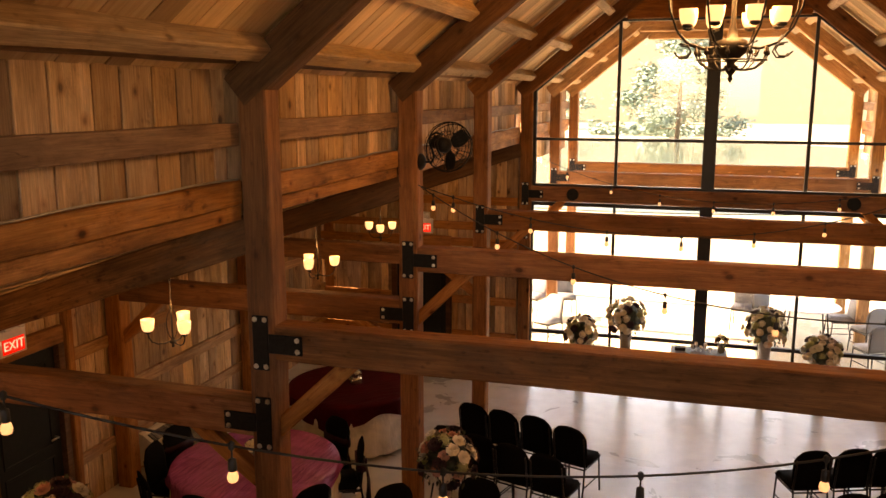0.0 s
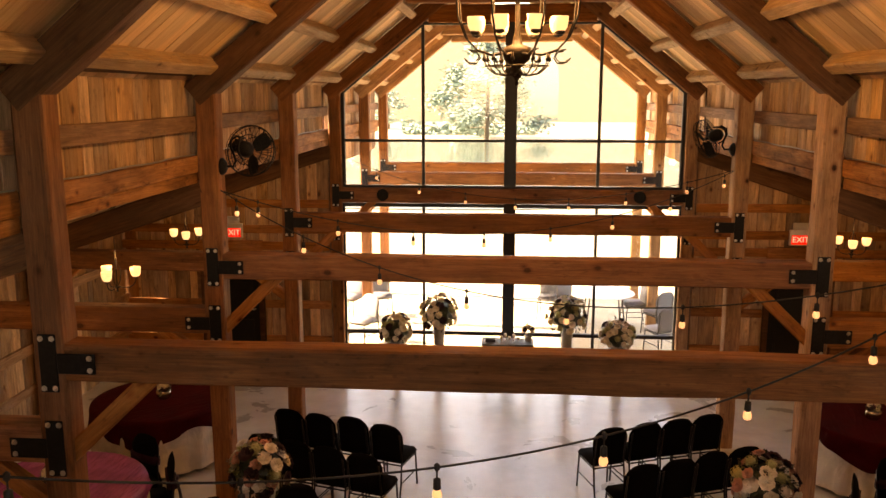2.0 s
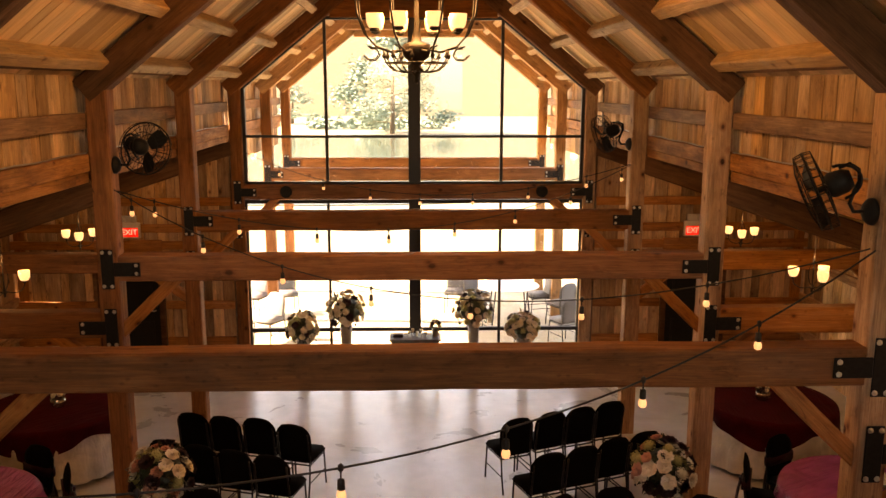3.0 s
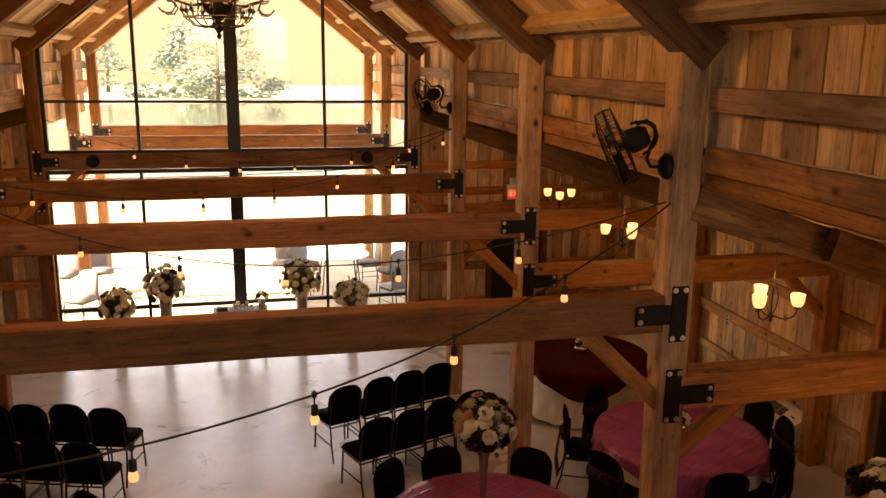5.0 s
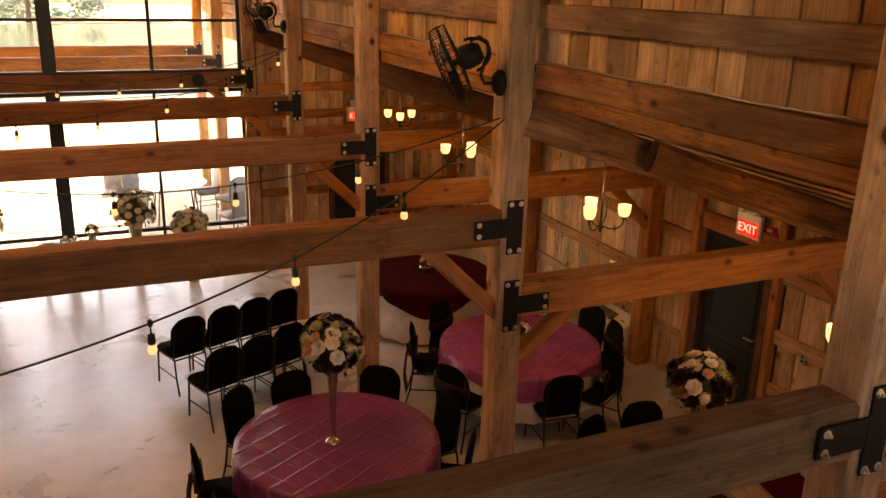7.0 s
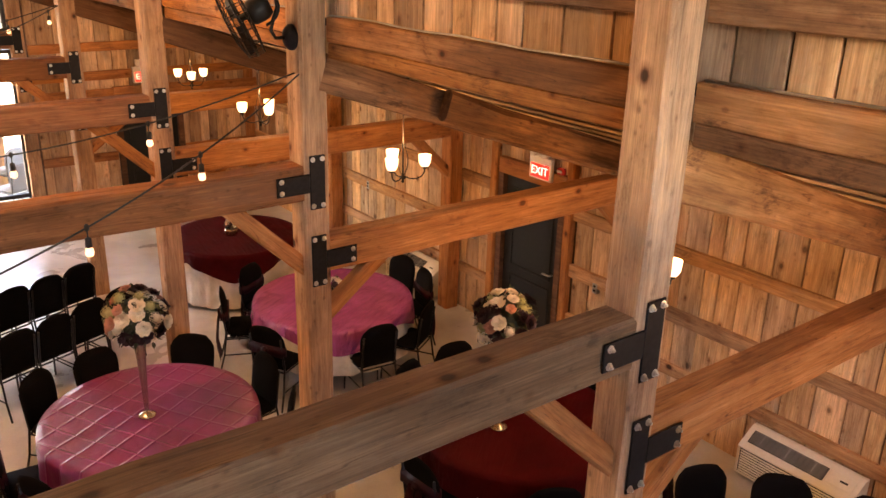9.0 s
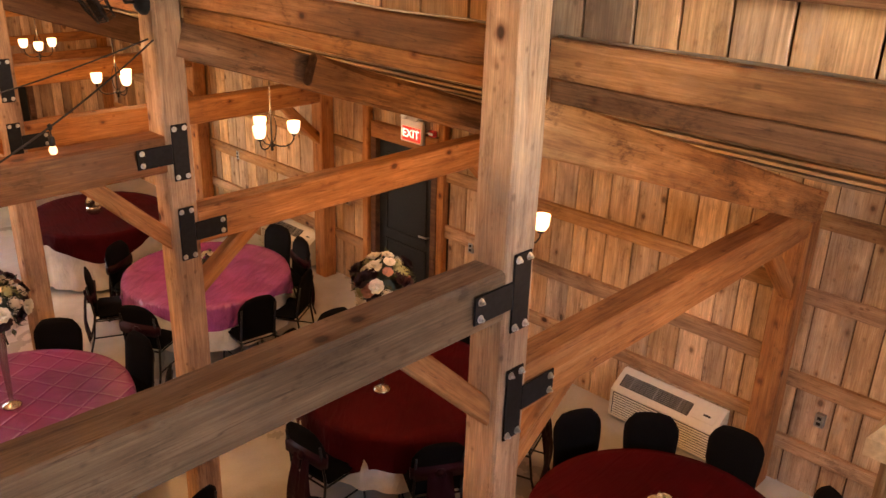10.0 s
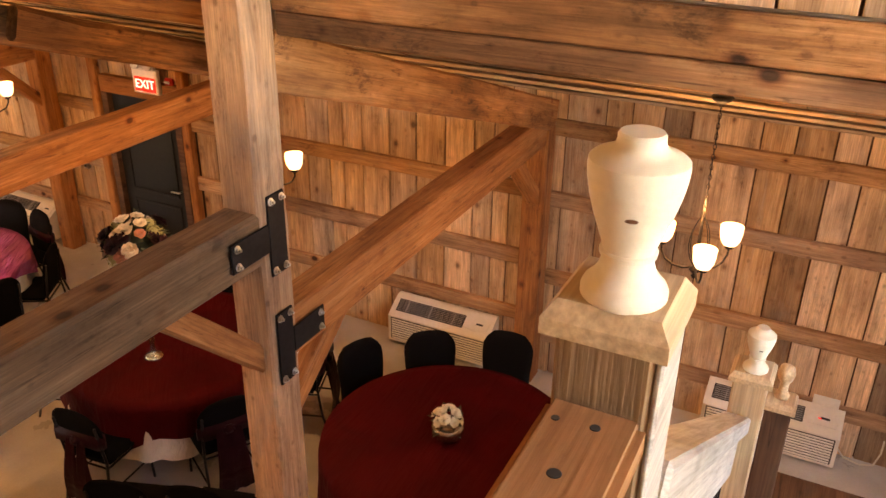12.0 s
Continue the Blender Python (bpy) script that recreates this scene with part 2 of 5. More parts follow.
M_PINTUCK = cloth("burgundy_pintuck_satin", (0.23, 0.033, 0.145), 0.34, 0.0, True, 0.6)
M_PINK = cloth("plum_satin", (0.40, 0.078, 0.29), 0.27, 0.0, False, 0.9, 1.0)
M_RED = cloth("dark_red_cloth", (0.060, 0.002, 0.0035), 0.7, 0.0, False, 0.08)
M_WHITE = cloth("white_cloth", (0.70, 0.66, 0.60), 0.8, 0.2)
M_CONCRETE = concrete("polished_concrete", (0.42, 0.41, 0.40), (0.72, 0.71, 0.70), 0.24, 0.36)
M_CONCRETE.node_tree.nodes["Principled BSDF"].inputs["IOR"].default_value = 2.0
M_SLAB = concrete("porch_concrete", (0.33, 0.29, 0.20), (0.44, 0.385, 0.27), 0.7, 0.9)
M_GROUND = concrete("dry_grass_ground", (0.12, 0.11, 0.07), (0.19, 0.175, 0.115), 0.9, 1.0)
M_WATER = plain("pond_water", (0.05, 0.07, 0.06), 0.08, 0.0, 0.1, 2.0, 0.3)
M_DOOR = plain("dark_grey_paint", (0.012, 0.012, 0.012), 0.6, 0.0, 0.15, 30.0, 0.1, Specular_IOR_Level=0.25)
M_AC = plain("off_white_plastic", (0.72, 0.68, 0.60), 0.45, 0.0, 0.04)
M_DARK = plain("dark_slots", (0.02, 0.02, 0.02), 0.7)
M_VASE = plain("silver_vase", (0.50, 0.46, 0.42), 0.25, 0.9, 0.15, 12)
M_GREYPOT = plain("grey_ceramic", (0.33, 0.32, 0.31), 0.5, 0.0, 0.15, 12)
M_CONSOLE = plain("dark_grey_paint_worn", (0.10, 0.11, 0.11), 0.6, 0.0, 0.3, 8)
M_CREAM = plain("cream_petals", (0.86, 0.79, 0.66), 0.6, 0.0, 0.12, 60)
M_GREENISH = plain("green_hydrangea", (0.42, 0.42, 0.20), 0.65, 0.0, 0.25, 90)
M_PLUM = plain("burgundy_petals", (0.030, 0.005, 0.010), 0.6, 0.0, 0.3, 60)
M_BLUSH = plain("blush_petals", (0.62, 0.30, 0.22), 0.6, 0.0, 0.2, 60)
M_LEAF = plain("dark_leaves", (0.03, 0.045, 0.02), 0.5, 0.0, 0.4, 40)
M_TREE = plain("tree_leaves", (0.12, 0.18, 0.14), 0.7, 0.0, 0.4, 3)
M_TRUNK = plain("tree_bark", (0.10, 0.075, 0.05), 0.9)
M_SIGN = plain("sign_white", (0.75, 0.72, 0.68), 0.4, 0.0, 0.05)
M_RED_GLOW = glow("exit_red", (1.0, 0.02, 0.015), 0.06)
M_ALARM = plain("red_alarm_plastic", (0.55, 0.02, 0.015), 0.4, 0.0, 0.1)
# black chair fabric lightened to grey for the daylight glare on the porch
M_CHAIR_GREY = plain("glare_grey_fabric", (0.16, 0.17, 0.19), 0.9, 0.0, 0.2, 120, 0.3)
M_EXIT_TEXT = glow("exit_letters", (1.0, 0.55, 0.45), 0.09)
M_SHADE = glow("lit_glass_shade", (1.0, 0.66, 0.38), 0.10)
M_BULB = glow("lit_bulb", (1.0, 0.54, 0.30), 0.085)
M_CABLE = plain("black_cable", (0.012, 0.011, 0.01), 0.6)
M_CONDUIT = plain("galvanised_conduit", (0.36, 0.34, 0.32), 0.4, 0.9, 0.1)
M_GLASSY = plain("clear_plastic", (0.65, 0.62, 0.58), 0.2, 0.0, 0.05)


def glass_material():
    m, nt, bsdf = material("window_glass")
    out = nt.nodes["Material Output"]
    mix = nt.nodes.new("ShaderNodeMixShader")
    tr, gl = nt.nodes.new("ShaderNodeBsdfTransparent"), nt.nodes.new("ShaderNodeBsdfGlossy")
    gl.inputs["Roughness"].default_value = 0.02
    mix.inputs[0].default_value = 0.06
    nt.links.new(tr.outputs[0], mix.inputs[1])
    nt.links.new(gl.outputs[0], mix.inputs[2])
    nt.links.new(mix.outputs[0], out.inputs["Surface"])
    return m


M_GLASS = glass_material()


# ---- mesh helpers ----
def link(name, bm, mat, parent=None, m=None, smooth=False, label=""):
    me = bpy.data.meshes.new(name)
    bm.normal_update()
    bm.to_mesh(me)
    bm.free()
    me.materials.append(mat)
    if smooth:
        me.polygons.foreach_set("use_smooth", [True] * len(me.polygons))
    ob = new(name, me)
    if parent is not None:
        ob.parent = parent
    if m is not None:
        ob.matrix_basis = m
    if label:
        ob["label"] = label
    return ob


def part(name, bm, mat, parent, label="", m=None, smooth=False):
    return link(name, bm, mat, parent, m, smooth, label)


def thing(name, label, category, m=None, group="", kind=""):
    ob = new(name)
    ob.empty_display_size = 0.1
    if m is not None:
        ob.matrix_basis = m
    return tagged(ob, label, category, group, kind)


def box(size, centre=(0, 0, 0), bevel=0.0, bm=None, rot=None, segments=1):
    own = bm is None
    bm = bmesh.new() if own else bm
    g = bmesh.ops.create_cube(bm, size=1.0)
    vs = g["verts"]
    bmesh.ops.scale(bm, vec=size, verts=vs)
    if bevel:
        es = list({e for v in vs for e in v.link_edges})
        r = bmesh.ops.bevel(bm, geom=es, offset=bevel, segments=segments, affect="EDGES", clamp_overlap=True)
        vs = list({v for f in r["faces"] for v in f.verts} | {v for v in vs if v.is_valid})
    if rot is not None:
        bmesh.ops.rotate(bm, cent=(0, 0, 0), matrix=rot, verts=vs)
    bmesh.ops.translate(bm, vec=centre, verts=vs)
    return bm


def lathe(profile, steps=24, bm=None, centre=(0, 0, 0), close=False):
    bm = bm or bmesh.new()
    rings = []
    for r, z in profile:
        rings.append([bm.verts.new((centre[0] + r * math.cos(2 * math.pi * k / steps), centre[1] + r * math.sin(2 * math.pi * k / steps), centre[2] + z)) for k in range(steps)])
    for a, b in zip(rings, rings[1:]):
        for k in range(steps):
            bm.faces.new((a[k], a[(k + 1) % steps], b[(k + 1) % steps], b[k]))
    bm.faces.new(reversed(rings[0]))
    bm.faces.new(rings[-1])
    return bm


def tube(points, radius, bm=None, steps=8, closed=False):
    bm = bm or bmesh.new()
    pts = [Vector(p) for p in points]
    n = len(pts)
    rings = []
    side = None
    for i, p in enumerate(pts):
        a = pts[(i - 1) % n] if closed or i > 0 else p
        b = pts[(i + 1) % n] if closed or i < n - 1 else p
        d = (b - a).normalized()
        if side is None:
            side = d.orthogonal().normalized()
        side = (side - d * side.dot(d)).normalized()
        up = d.cross(side)
        r = radius[i] if isinstance(radius, (list, tuple)) else radius
        rings.append([bm.verts.new(p + (side * math.cos(2 * math.pi * k / steps) + up * math.sin(2 * math.pi * k / steps)) * r) for k in range(steps)])
    pairs = list(zip(rings, rings[1:])) + ([(rings[-1], rings[0])] if closed else [])
    for a, b in pairs:
        for k in range(steps):
            bm.faces.new((a[k], a[(k + 1) % steps], b[(k + 1) % steps], b[k]))
    if not closed:
        bm.faces.new(reversed(rings[0]))
        bm.faces.new(rings[-1])
    return bm


def circle(r, z=0.0, n=32, cx=0.0, cy=0.0):
    return [(cx + r * math.cos(2 * math.pi * k / n), cy + r * math.sin(2 * math.pi * k / n), z) for k in range(n)]


def along(p, q, up=(0, 0, 1)):
    """A pose at the middle of p-q whose x runs from p to q and whose z is nearest to up."""
    p, q = Vector(p), Vector(q)
    x = (q - p).normalized()
    y = Vector(up).cross(x)
    if y.length < 1e-4:
        y = Vector((0, 1, 0)).cross(x)
    y.normalize()
    z = x.cross(y)
    m = Matrix((x, y, z)).transposed().to_4x4()
    m.translation = (p + q) / 2
    return m


RNG = random.Random(5)


def timber(name, p, q, w, h, mat, label, category="beam", up=(0, 0, 1), bevel=0.012, parent=None, wander=0.004):
    """A sawn timber from p to q, w wide and h high, with slightly uneven faces."""
    length = (Vector(q) - Vector(p)).length
    bm = bmesh.new()
    n = max(2, int(length / 0.5))
    rings = []
    for i in range(n + 1):
        x = -length / 2 + length * i / n
        ring = []
        c = bevel * RNG.uniform(0.7, 1.5)
        dy, dz = RNG.uniform(-wander, wander), RNG.uniform(-wander, wander)
        for sy, sz, oy, oz in ((1, 1, c, 0), (1, 1, 0, c), (1, -1, 0, c), (1, -1, c, 0), (-1, -1, c, 0), (-1, -1, 0, c), (-1, 1, 0, c), (-1, 1, c, 0)):
            ring.append(bm.verts.new((x, sy * (w / 2 - oy) + dy, sz * (h / 2 - oz) + dz)))
        rings.append(ring)
    for a, b in zip(rings, rings[1:]):
        for k in range(8):
            bm.faces.new((a[k], b[k], b[(k + 1) % 8], a[(k + 1) % 8]))
    bm.faces.new(rings[0])
    bm.faces.new(list(reversed(rings[-1])))
    bmesh.ops.recalc_face_normals(bm, faces=bm.faces)
    ob = link(name, bm, mat, parent, along(p, q, up))
    if parent is None:
        tagged(ob, label, category, "", "structure")
    return ob


# ---- floor, ground and distance ----
floor = link("floor", box((13.6, 18.3, 0.2), (0, 5.2, -0.1)), M_CONCRETE)
tagged(floor, "polished grey concrete floor with cloudy mottling and soft shine", "floor", "", "structure")
pave = link("pavement", box((16.0, 9.0, 0.2), (0, 18.85, -0.12)), M_SLAB)
tagged(pave, "pale sunlit concrete slab of the covered porch", "pavement", "", "structure")


def ground_sheet():
    bm = bmesh.new()
    nx, ny = 60, 60
    vs = [[bm.verts.new((-700 + 1400 * i / nx, -700 + 1400 * j / ny, -0.24 + 0.12 * noise.noise((i * 0.7, j * 0.7, 0)) * (1 if abs(i - 30) + abs(j - 30) > 4 else 0))) for j in range(ny + 1)] for i in range(nx + 1)]
    for i in range(nx):
        for j in range(ny):
            bm.faces.new((vs[i][j], vs[i + 1][j], vs[i + 1][j + 1], vs[i][j + 1]))
    return bm


tagged(link("ground", ground_sheet(), M_GROUND, smooth=True), "bright dry grass reaching to the far treeline", "ground", "", "structure")
pond = link("water", lathe([(0.01, 0.0), (26, 0.0), (26.3, -0.1)], 48), M_WATER, None, pose(-4, 62, -0.10))
tagged(pond, "still pond in glaring daylight before the trees", "water", "", "structure")


# ---- frame of the barn ----
def t_plate(name, x, y, z, arm, mats=(M_BLACK, M_BOLT)):
    """A black steel T plate on the face at y: upright strap with one arm towards arm (+1 or -1), and eight bolts."""
    ob = thing(name, "black painted steel T-shaped bracket plate bolted to the timber joint", "bracket", pose(x, y, z), "bracket plates on the timber posts")
    bm = box((0.118, 0.012, 0.385), (0, -0.008, 0), 0.004)
    box((0.25, 0.012, 0.135), (arm * 0.185, -0.008, 0), 0.004, bm)
    part("plate", bm, mats[0], ob)
    for bx, bz in ((-0.037, 0.165), (0.037, 0.165), (-0.037, -0.165), (0.037, -0.165), (arm * 0.275, 0.04), (arm * 0.275, -0.04)):
        bm = lathe([(0.019, 0.0), (0.019, 0.003), (0.0125, 0.004), (0.0125, 0.012), (0.007, 0.013), (0.007, 0.022)], 8)
        bmesh.ops.rotate(bm, cent=(0, 0, 0), matrix=Matrix.Rotation(radians(90), 3, "X"), verts=bm.verts)
        part("bolt", bm, mats[1], ob, "zinc bolt head", pose(bx, -0.014, bz))
    return ob


def slanted(name, x0, z0, x1, z1, y, w, h, mat, label):
    return timber(name, (x0, y, z0), (x1, y, z1), w, h, mat, label)


def nave_bent(y, aisle=True, outside=False):
    yc = y + POST_W / 2
    for s in (-1, 1):
        # west posts get darker timber, putting the shade on that side into colour
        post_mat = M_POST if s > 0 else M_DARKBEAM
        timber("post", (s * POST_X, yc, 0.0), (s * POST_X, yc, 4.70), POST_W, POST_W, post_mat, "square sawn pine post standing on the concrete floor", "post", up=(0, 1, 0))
        # principal rafter: from the post's outer edge up to the ridge
        h = 0.25
        cz = math.cos(math.atan(SLOPE))
        off = h / 2 / cz
        x_top = 0.02
        # rafter timber picked by y: shade indoors and porch haze put into its colour
        timber("rafter", (s * 3.05, yc - 0.006, roof_under(3.05) + off), (s * x_top, yc - 0.006, roof_under(x_top) + off), 0.2, h, M_POST if y > 16 else M_DARKBEAM if y > 10 else M_RAFTER, "heavy sloping roof rafter, its timber lighter towards the daylit porch", "rafter")
        # knee brace between post and tie beam
        timber("knee_brace", (s * 2.90, yc, 2.33), (s * 2.24, yc, 2.96), 0.11, 0.115, M_BEAM, "diagonal pine knee brace between post and tie beam", "brace")
        if aisle:
            # west aisle beams likewise take the darker, shaded timber tone
            timber("aisle_beam", (s * 3.03, yc, AISLE_Z), (s * 6.49, yc, AISLE_Z), 0.18, AISLE_H, M_BEAM if s > 0 else M_DARKBEAM, "honey timber beam across the side aisle, shade-darkened on the west", "beam")
            timber("aisle_rafter", (s * 3.0, yc, 3.755), (s * 6.66, yc, 2.53), 0.2, 0.255, M_BARK if abs(y - 5.09) < 0.1 else (M_AISLE if y < 3 else M_RAFTER), "rough brown aisle rafter sloping to the outer wall", "rafter")
            timber("post", (s * 6.57, yc, 0.0), (s * 6.57, yc, aisle_top(6.57) - 0.22), POST_W, POST_W, M_BEAM, "square timber post against the outer board wall", "post", up=(0, 1, 0))
            timber("knee_brace", (s * 2.98, yc, 1.93), (s * 3.60, yc, 2.40), 0.11, 0.115, M_BEAM, "diagonal pine knee brace between post and aisle beam", "brace")
            timber("knee_brace", (s * 6.52, yc, 1.82), (s * 5.92, yc, 2.40), 0.11, 0.115, M_BEAM, "diagonal pine knee brace at the outer post", "brace")
            t_plate("bracket_plate", s * POST_X, y - 0.001, 2.43, s)
        t_plate("bracket_plate", s * POST_X, y - 0.001, TIE_Z, -s)
    timber("tie_beam", (-2.83, yc, TIE_Z), (2.83, yc, TIE_Z), 0.19, TIE_H, M_DARKBEAM if y > 3 else M_TIE, "long sawn timber tie beam spanning the nave", "beam")
    # collar colour follows the rafters: darker in the nave's shade, paler in porch daylight
    timber("collar_beam", (-1.35, yc, 5.97), (1.35, yc, 5.97), 0.18, 0.28, M_POST if y > 16 else M_DARKBEAM if y > 10 else M_RAFTER, "collar beam high under the roof, lighter towards the daylit porch", "beam")


for y in BENTS:
    nave_bent(y)
timber("aisle_rafter", (3.97, 5.02, 3.45), (6.60, 5.02, 2.60), 0.10, 0.235, M_BARK, "rough bark-edged log doubling the aisle rafter", "rafter", bevel=0.035, wander=0.014)
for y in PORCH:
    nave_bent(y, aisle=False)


# ---- roofs ----
def plank_sheet(x0, z0, x1, z1, y0, y1, width, thick, seed):
    """Boards laid side by side from y0 to y1, each running up the slope, as one mesh."""
    rng = random.Random(seed)
    bm = bmesh.new()
    y = y0
    n = Vector((-(z1 - z0), 0, x1 - x0)).normalized()
    if n.z < 0:
        n = -n
    while y < y1:
        w = min(width * rng.uniform(0.75, 1.25), y1 - y)
        lift = rng.uniform(0, 0.006)
        vs = []
        for d in (lift, thick + lift):
            for (x, z) in ((x0, z0), (x1, z1)):
                for yy in (y + 0.003, y + w - 0.003):
                    vs.append(bm.verts.new((x + n.x * d, yy, z + n.z * d)))
        a = vs
        for f in ((0, 1, 3, 2), (4, 6, 7, 5), (0, 2, 6, 4), (1, 5, 7, 3), (0, 4, 5, 1), (2, 3, 7, 6)):
            bm.faces.new([a[i] for i in f])
        y += w
    bmesh.ops.recalc_face_normals(bm, faces=bm.faces)
    return bm


def ceiling_material(name="ceiling_planks", k=1.0):
    """Boards that run up the slope: every plank takes its own tone."""
    m, nt, bsdf = material(name)
    L = nt.links.new
    tc, geo = nt.nodes.new("ShaderNodeTexCoord"), nt.nodes.new("ShaderNodeNewGeometry")
    mp = nt.nodes.new("ShaderNodeMapping")
    mp.inputs["Scale"].default_value = (1.0, 16, 1.0)
    L(tc.outputs["Object"], mp.inputs["Vector"])
    g = node(nt, "ShaderNodeTexNoise", Scale=2.0, Detail=6.0, Roughness=0.65, Distortion=0.5)
    L(mp.outputs[0], g.inputs["Vector"])
    base = ramp(nt, g.outputs["Fac"], [(0.15, (0.42, 0.25, 0.14)), (0.5, (0.66, 0.45, 0.27)), (0.85, (0.80, 0.60, 0.40))])
    base = mixed(nt, 0.85, base, ramp(nt, geo.outputs["Random Per Island"], [(0.0, (0.5, 0.44, 0.40)), (0.5, (0.95, 0.95, 0.95)), (1.0, (1.3, 1.26, 1.2))]), "MULTIPLY")
    b = node(nt, "ShaderNodeTexNoise", Scale=1.3, Detail=3.0)
    L(tc.outputs["Object"], b.inputs["Vector"])
    base = mixed(nt, 0.4, base, ramp(nt, b.outputs["Fac"], [(0.3, (0.5, 0.48, 0.46)), (0.65, (1.1, 1.1, 1.1))]), "MULTIPLY")
    L(base, bsdf.inputs["Base Color"])
    bsdf.inputs["Roughness"].default_value = 0.8
    bumped(nt, bsdf, g.outputs["Fac"], 0.3, 0.004)
    return m


M_PLANKS = ceiling_material()
# colour darkened to stand in for shade between the aisle purlins
M_PLANKS_AISLE = plain("shade_dark_boards", (0.10, 0.05, 0.024), 0.85, 0.0, 0.4, 6)
ROOF_LIFT = 0.36


def sun_block_slab(x0, z0, x1, z1, y0, y1, thick=0.05):
    bm = bmesh.new()
    vs = [bm.verts.new((x, y, z + d)) for d in (0, thick) for x, z in ((x0, z0), (x1, z1)) for y in (y0, y1)]
    for f in ((0, 1, 3, 2), (4, 6, 7, 5), (0, 2, 6, 4), (1, 5, 7, 3), (0, 4, 5, 1), (2, 3, 7, 6)):
        bm.faces.new([vs[i] for i in f])
    bmesh.ops.recalc_face_normals(bm, faces=bm.faces)
    return bm


for s, nm in ((-1, "west"), (1, "east")):
    ob = link("ceiling_" + nm, plank_sheet(s * 3.35, roof_under(3.35) + ROOF_LIFT, 0.0, roof_under(0) + ROOF_LIFT, BACK_Y, 20.2, 0.19, 0.04, 3 + s), M_PLANKS)
    tagged(ob, "sloping ceiling of worn brown boards laid over purlins", "ceiling", "", "structure")
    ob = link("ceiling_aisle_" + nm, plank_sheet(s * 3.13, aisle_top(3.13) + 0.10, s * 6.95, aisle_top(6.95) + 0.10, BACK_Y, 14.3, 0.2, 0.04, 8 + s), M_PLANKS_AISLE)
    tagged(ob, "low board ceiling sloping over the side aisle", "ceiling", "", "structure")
    # unseen slab added to block sun leaking through the gaps between ceiling boards
    deck = link("roof_" + nm, sun_block_slab(s * 3.5, roof_under(3.5) + 0.45, 0.0, roof_under(0) + 0.45, BACK_Y - 0.3, 20.4), M_DOOR)
    tagged(deck, "unseen slab over the barn ceiling that blocks sun leaks", "roof", "", "structure")
    # same hidden sun block over the aisle boards
    deck = link("sun_block_aisle_" + nm, sun_block_slab(s * 3.10, aisle_top(3.10) + 0.16, s * 7.2, aisle_top(7.2) + 0.16, BACK_Y - 0.3, 14.6), M_DOOR)
    tagged(deck, "unseen slab over the aisle ceiling that blocks sun leaks", "roof", "", "structure")
    ys = [BACK_Y] + BENTS + PORCH
    for a, b in zip(ys, ys[1:]):
        for k, x in enumerate((2.86, 2.28, 1.62, 0.96, 0.30)):
            z = roof_under(x) + ROOF_LIFT - 0.075
            timber("purlin", (s * x, a + 0.2, z), (s * x, b, z), 0.13, 0.14, M_CEIL, "pale sawn purlin between the roof rafters", "purlin", up=(s * SLOPE, 0, 1))
    for x in (3.35, 3.95, 4.55, 5.15, 5.75, 6.35):
        z = aisle_top(x) + 0.088
        timber("aisle_purlin", (s * x, BACK_Y, z), (s * x, 14.1, z), 0.06, 0.024, M_CEIL, "thin purlin along the low aisle ceiling", "purlin", bevel=0.004)


# ---- board walls ----
def board(parent, p, q, width, thick, mat, up):
    length = (Vector(q) - Vector(p)).length
    bm = box((length, width - 0.012, thick), (0, 0, 0), 0.004)
    return link("board", bm, mat, parent, along(p, q, up))


def board_wall(name, x, y0, y1, z0, z1, s, label, width=0.2, holes=()):
    """Vertical boards whose inner face lies at x, on a backing."""
    wall = link(name, box((0.05, y1 - y0, z1 - z0), (x + s * 0.055, (y0 + y1) / 2, (z0 + z1) / 2)) if not holes else wall_back(x, y0, y1, z0, z1, s, holes), M_RAFTER)
    tagged(wall, label, "wall", "", "structure")
    rng = random.Random(int(abs(x * 10)) + int(s) + int(y0 * 7))
    y = y0
    while y < y1 - 0.02:
        w = min(rng.choice((0.17, 0.21, 0.24, 0.27, 0.30)) * rng.uniform(0.9, 1.1), y1 - y)
        mid = y + w / 2
        lo = z0
        for h0, h1, ht in holes:
            if y + w > h0 and y < h1:
                lo = ht
        board(wall, (x + s * (0.0125 + rng.uniform(0, 0.006)), mid, lo), (x + s * 0.0125, mid, z1), w, 0.024, M_BOARD, (s, 0, 0))
        y += w
    return wall


def wall_back(x, y0, y1, z0, z1, s, holes):
    bm = bmesh.new()
    cuts = [y0]
    for h0, h1, ht in holes:
        box((0.05, h0 - cuts[-1], z1 - z0), (x + s * 0.055, (h0 + cuts[-1]) / 2, (z0 + z1) / 2), 0, bm)
        box((0.05, h1 - h0, z1 - ht), (x + s * 0.055, (h0 + h1) / 2, (z1 + ht) / 2), 0, bm)
        cuts.append(h1)
    box((0.05, y1 - cuts[-1], z1 - z0), (x + s * 0.055, (y1 + cuts[-1]) / 2, (z0 + z1) / 2), 0, bm)
    return bm


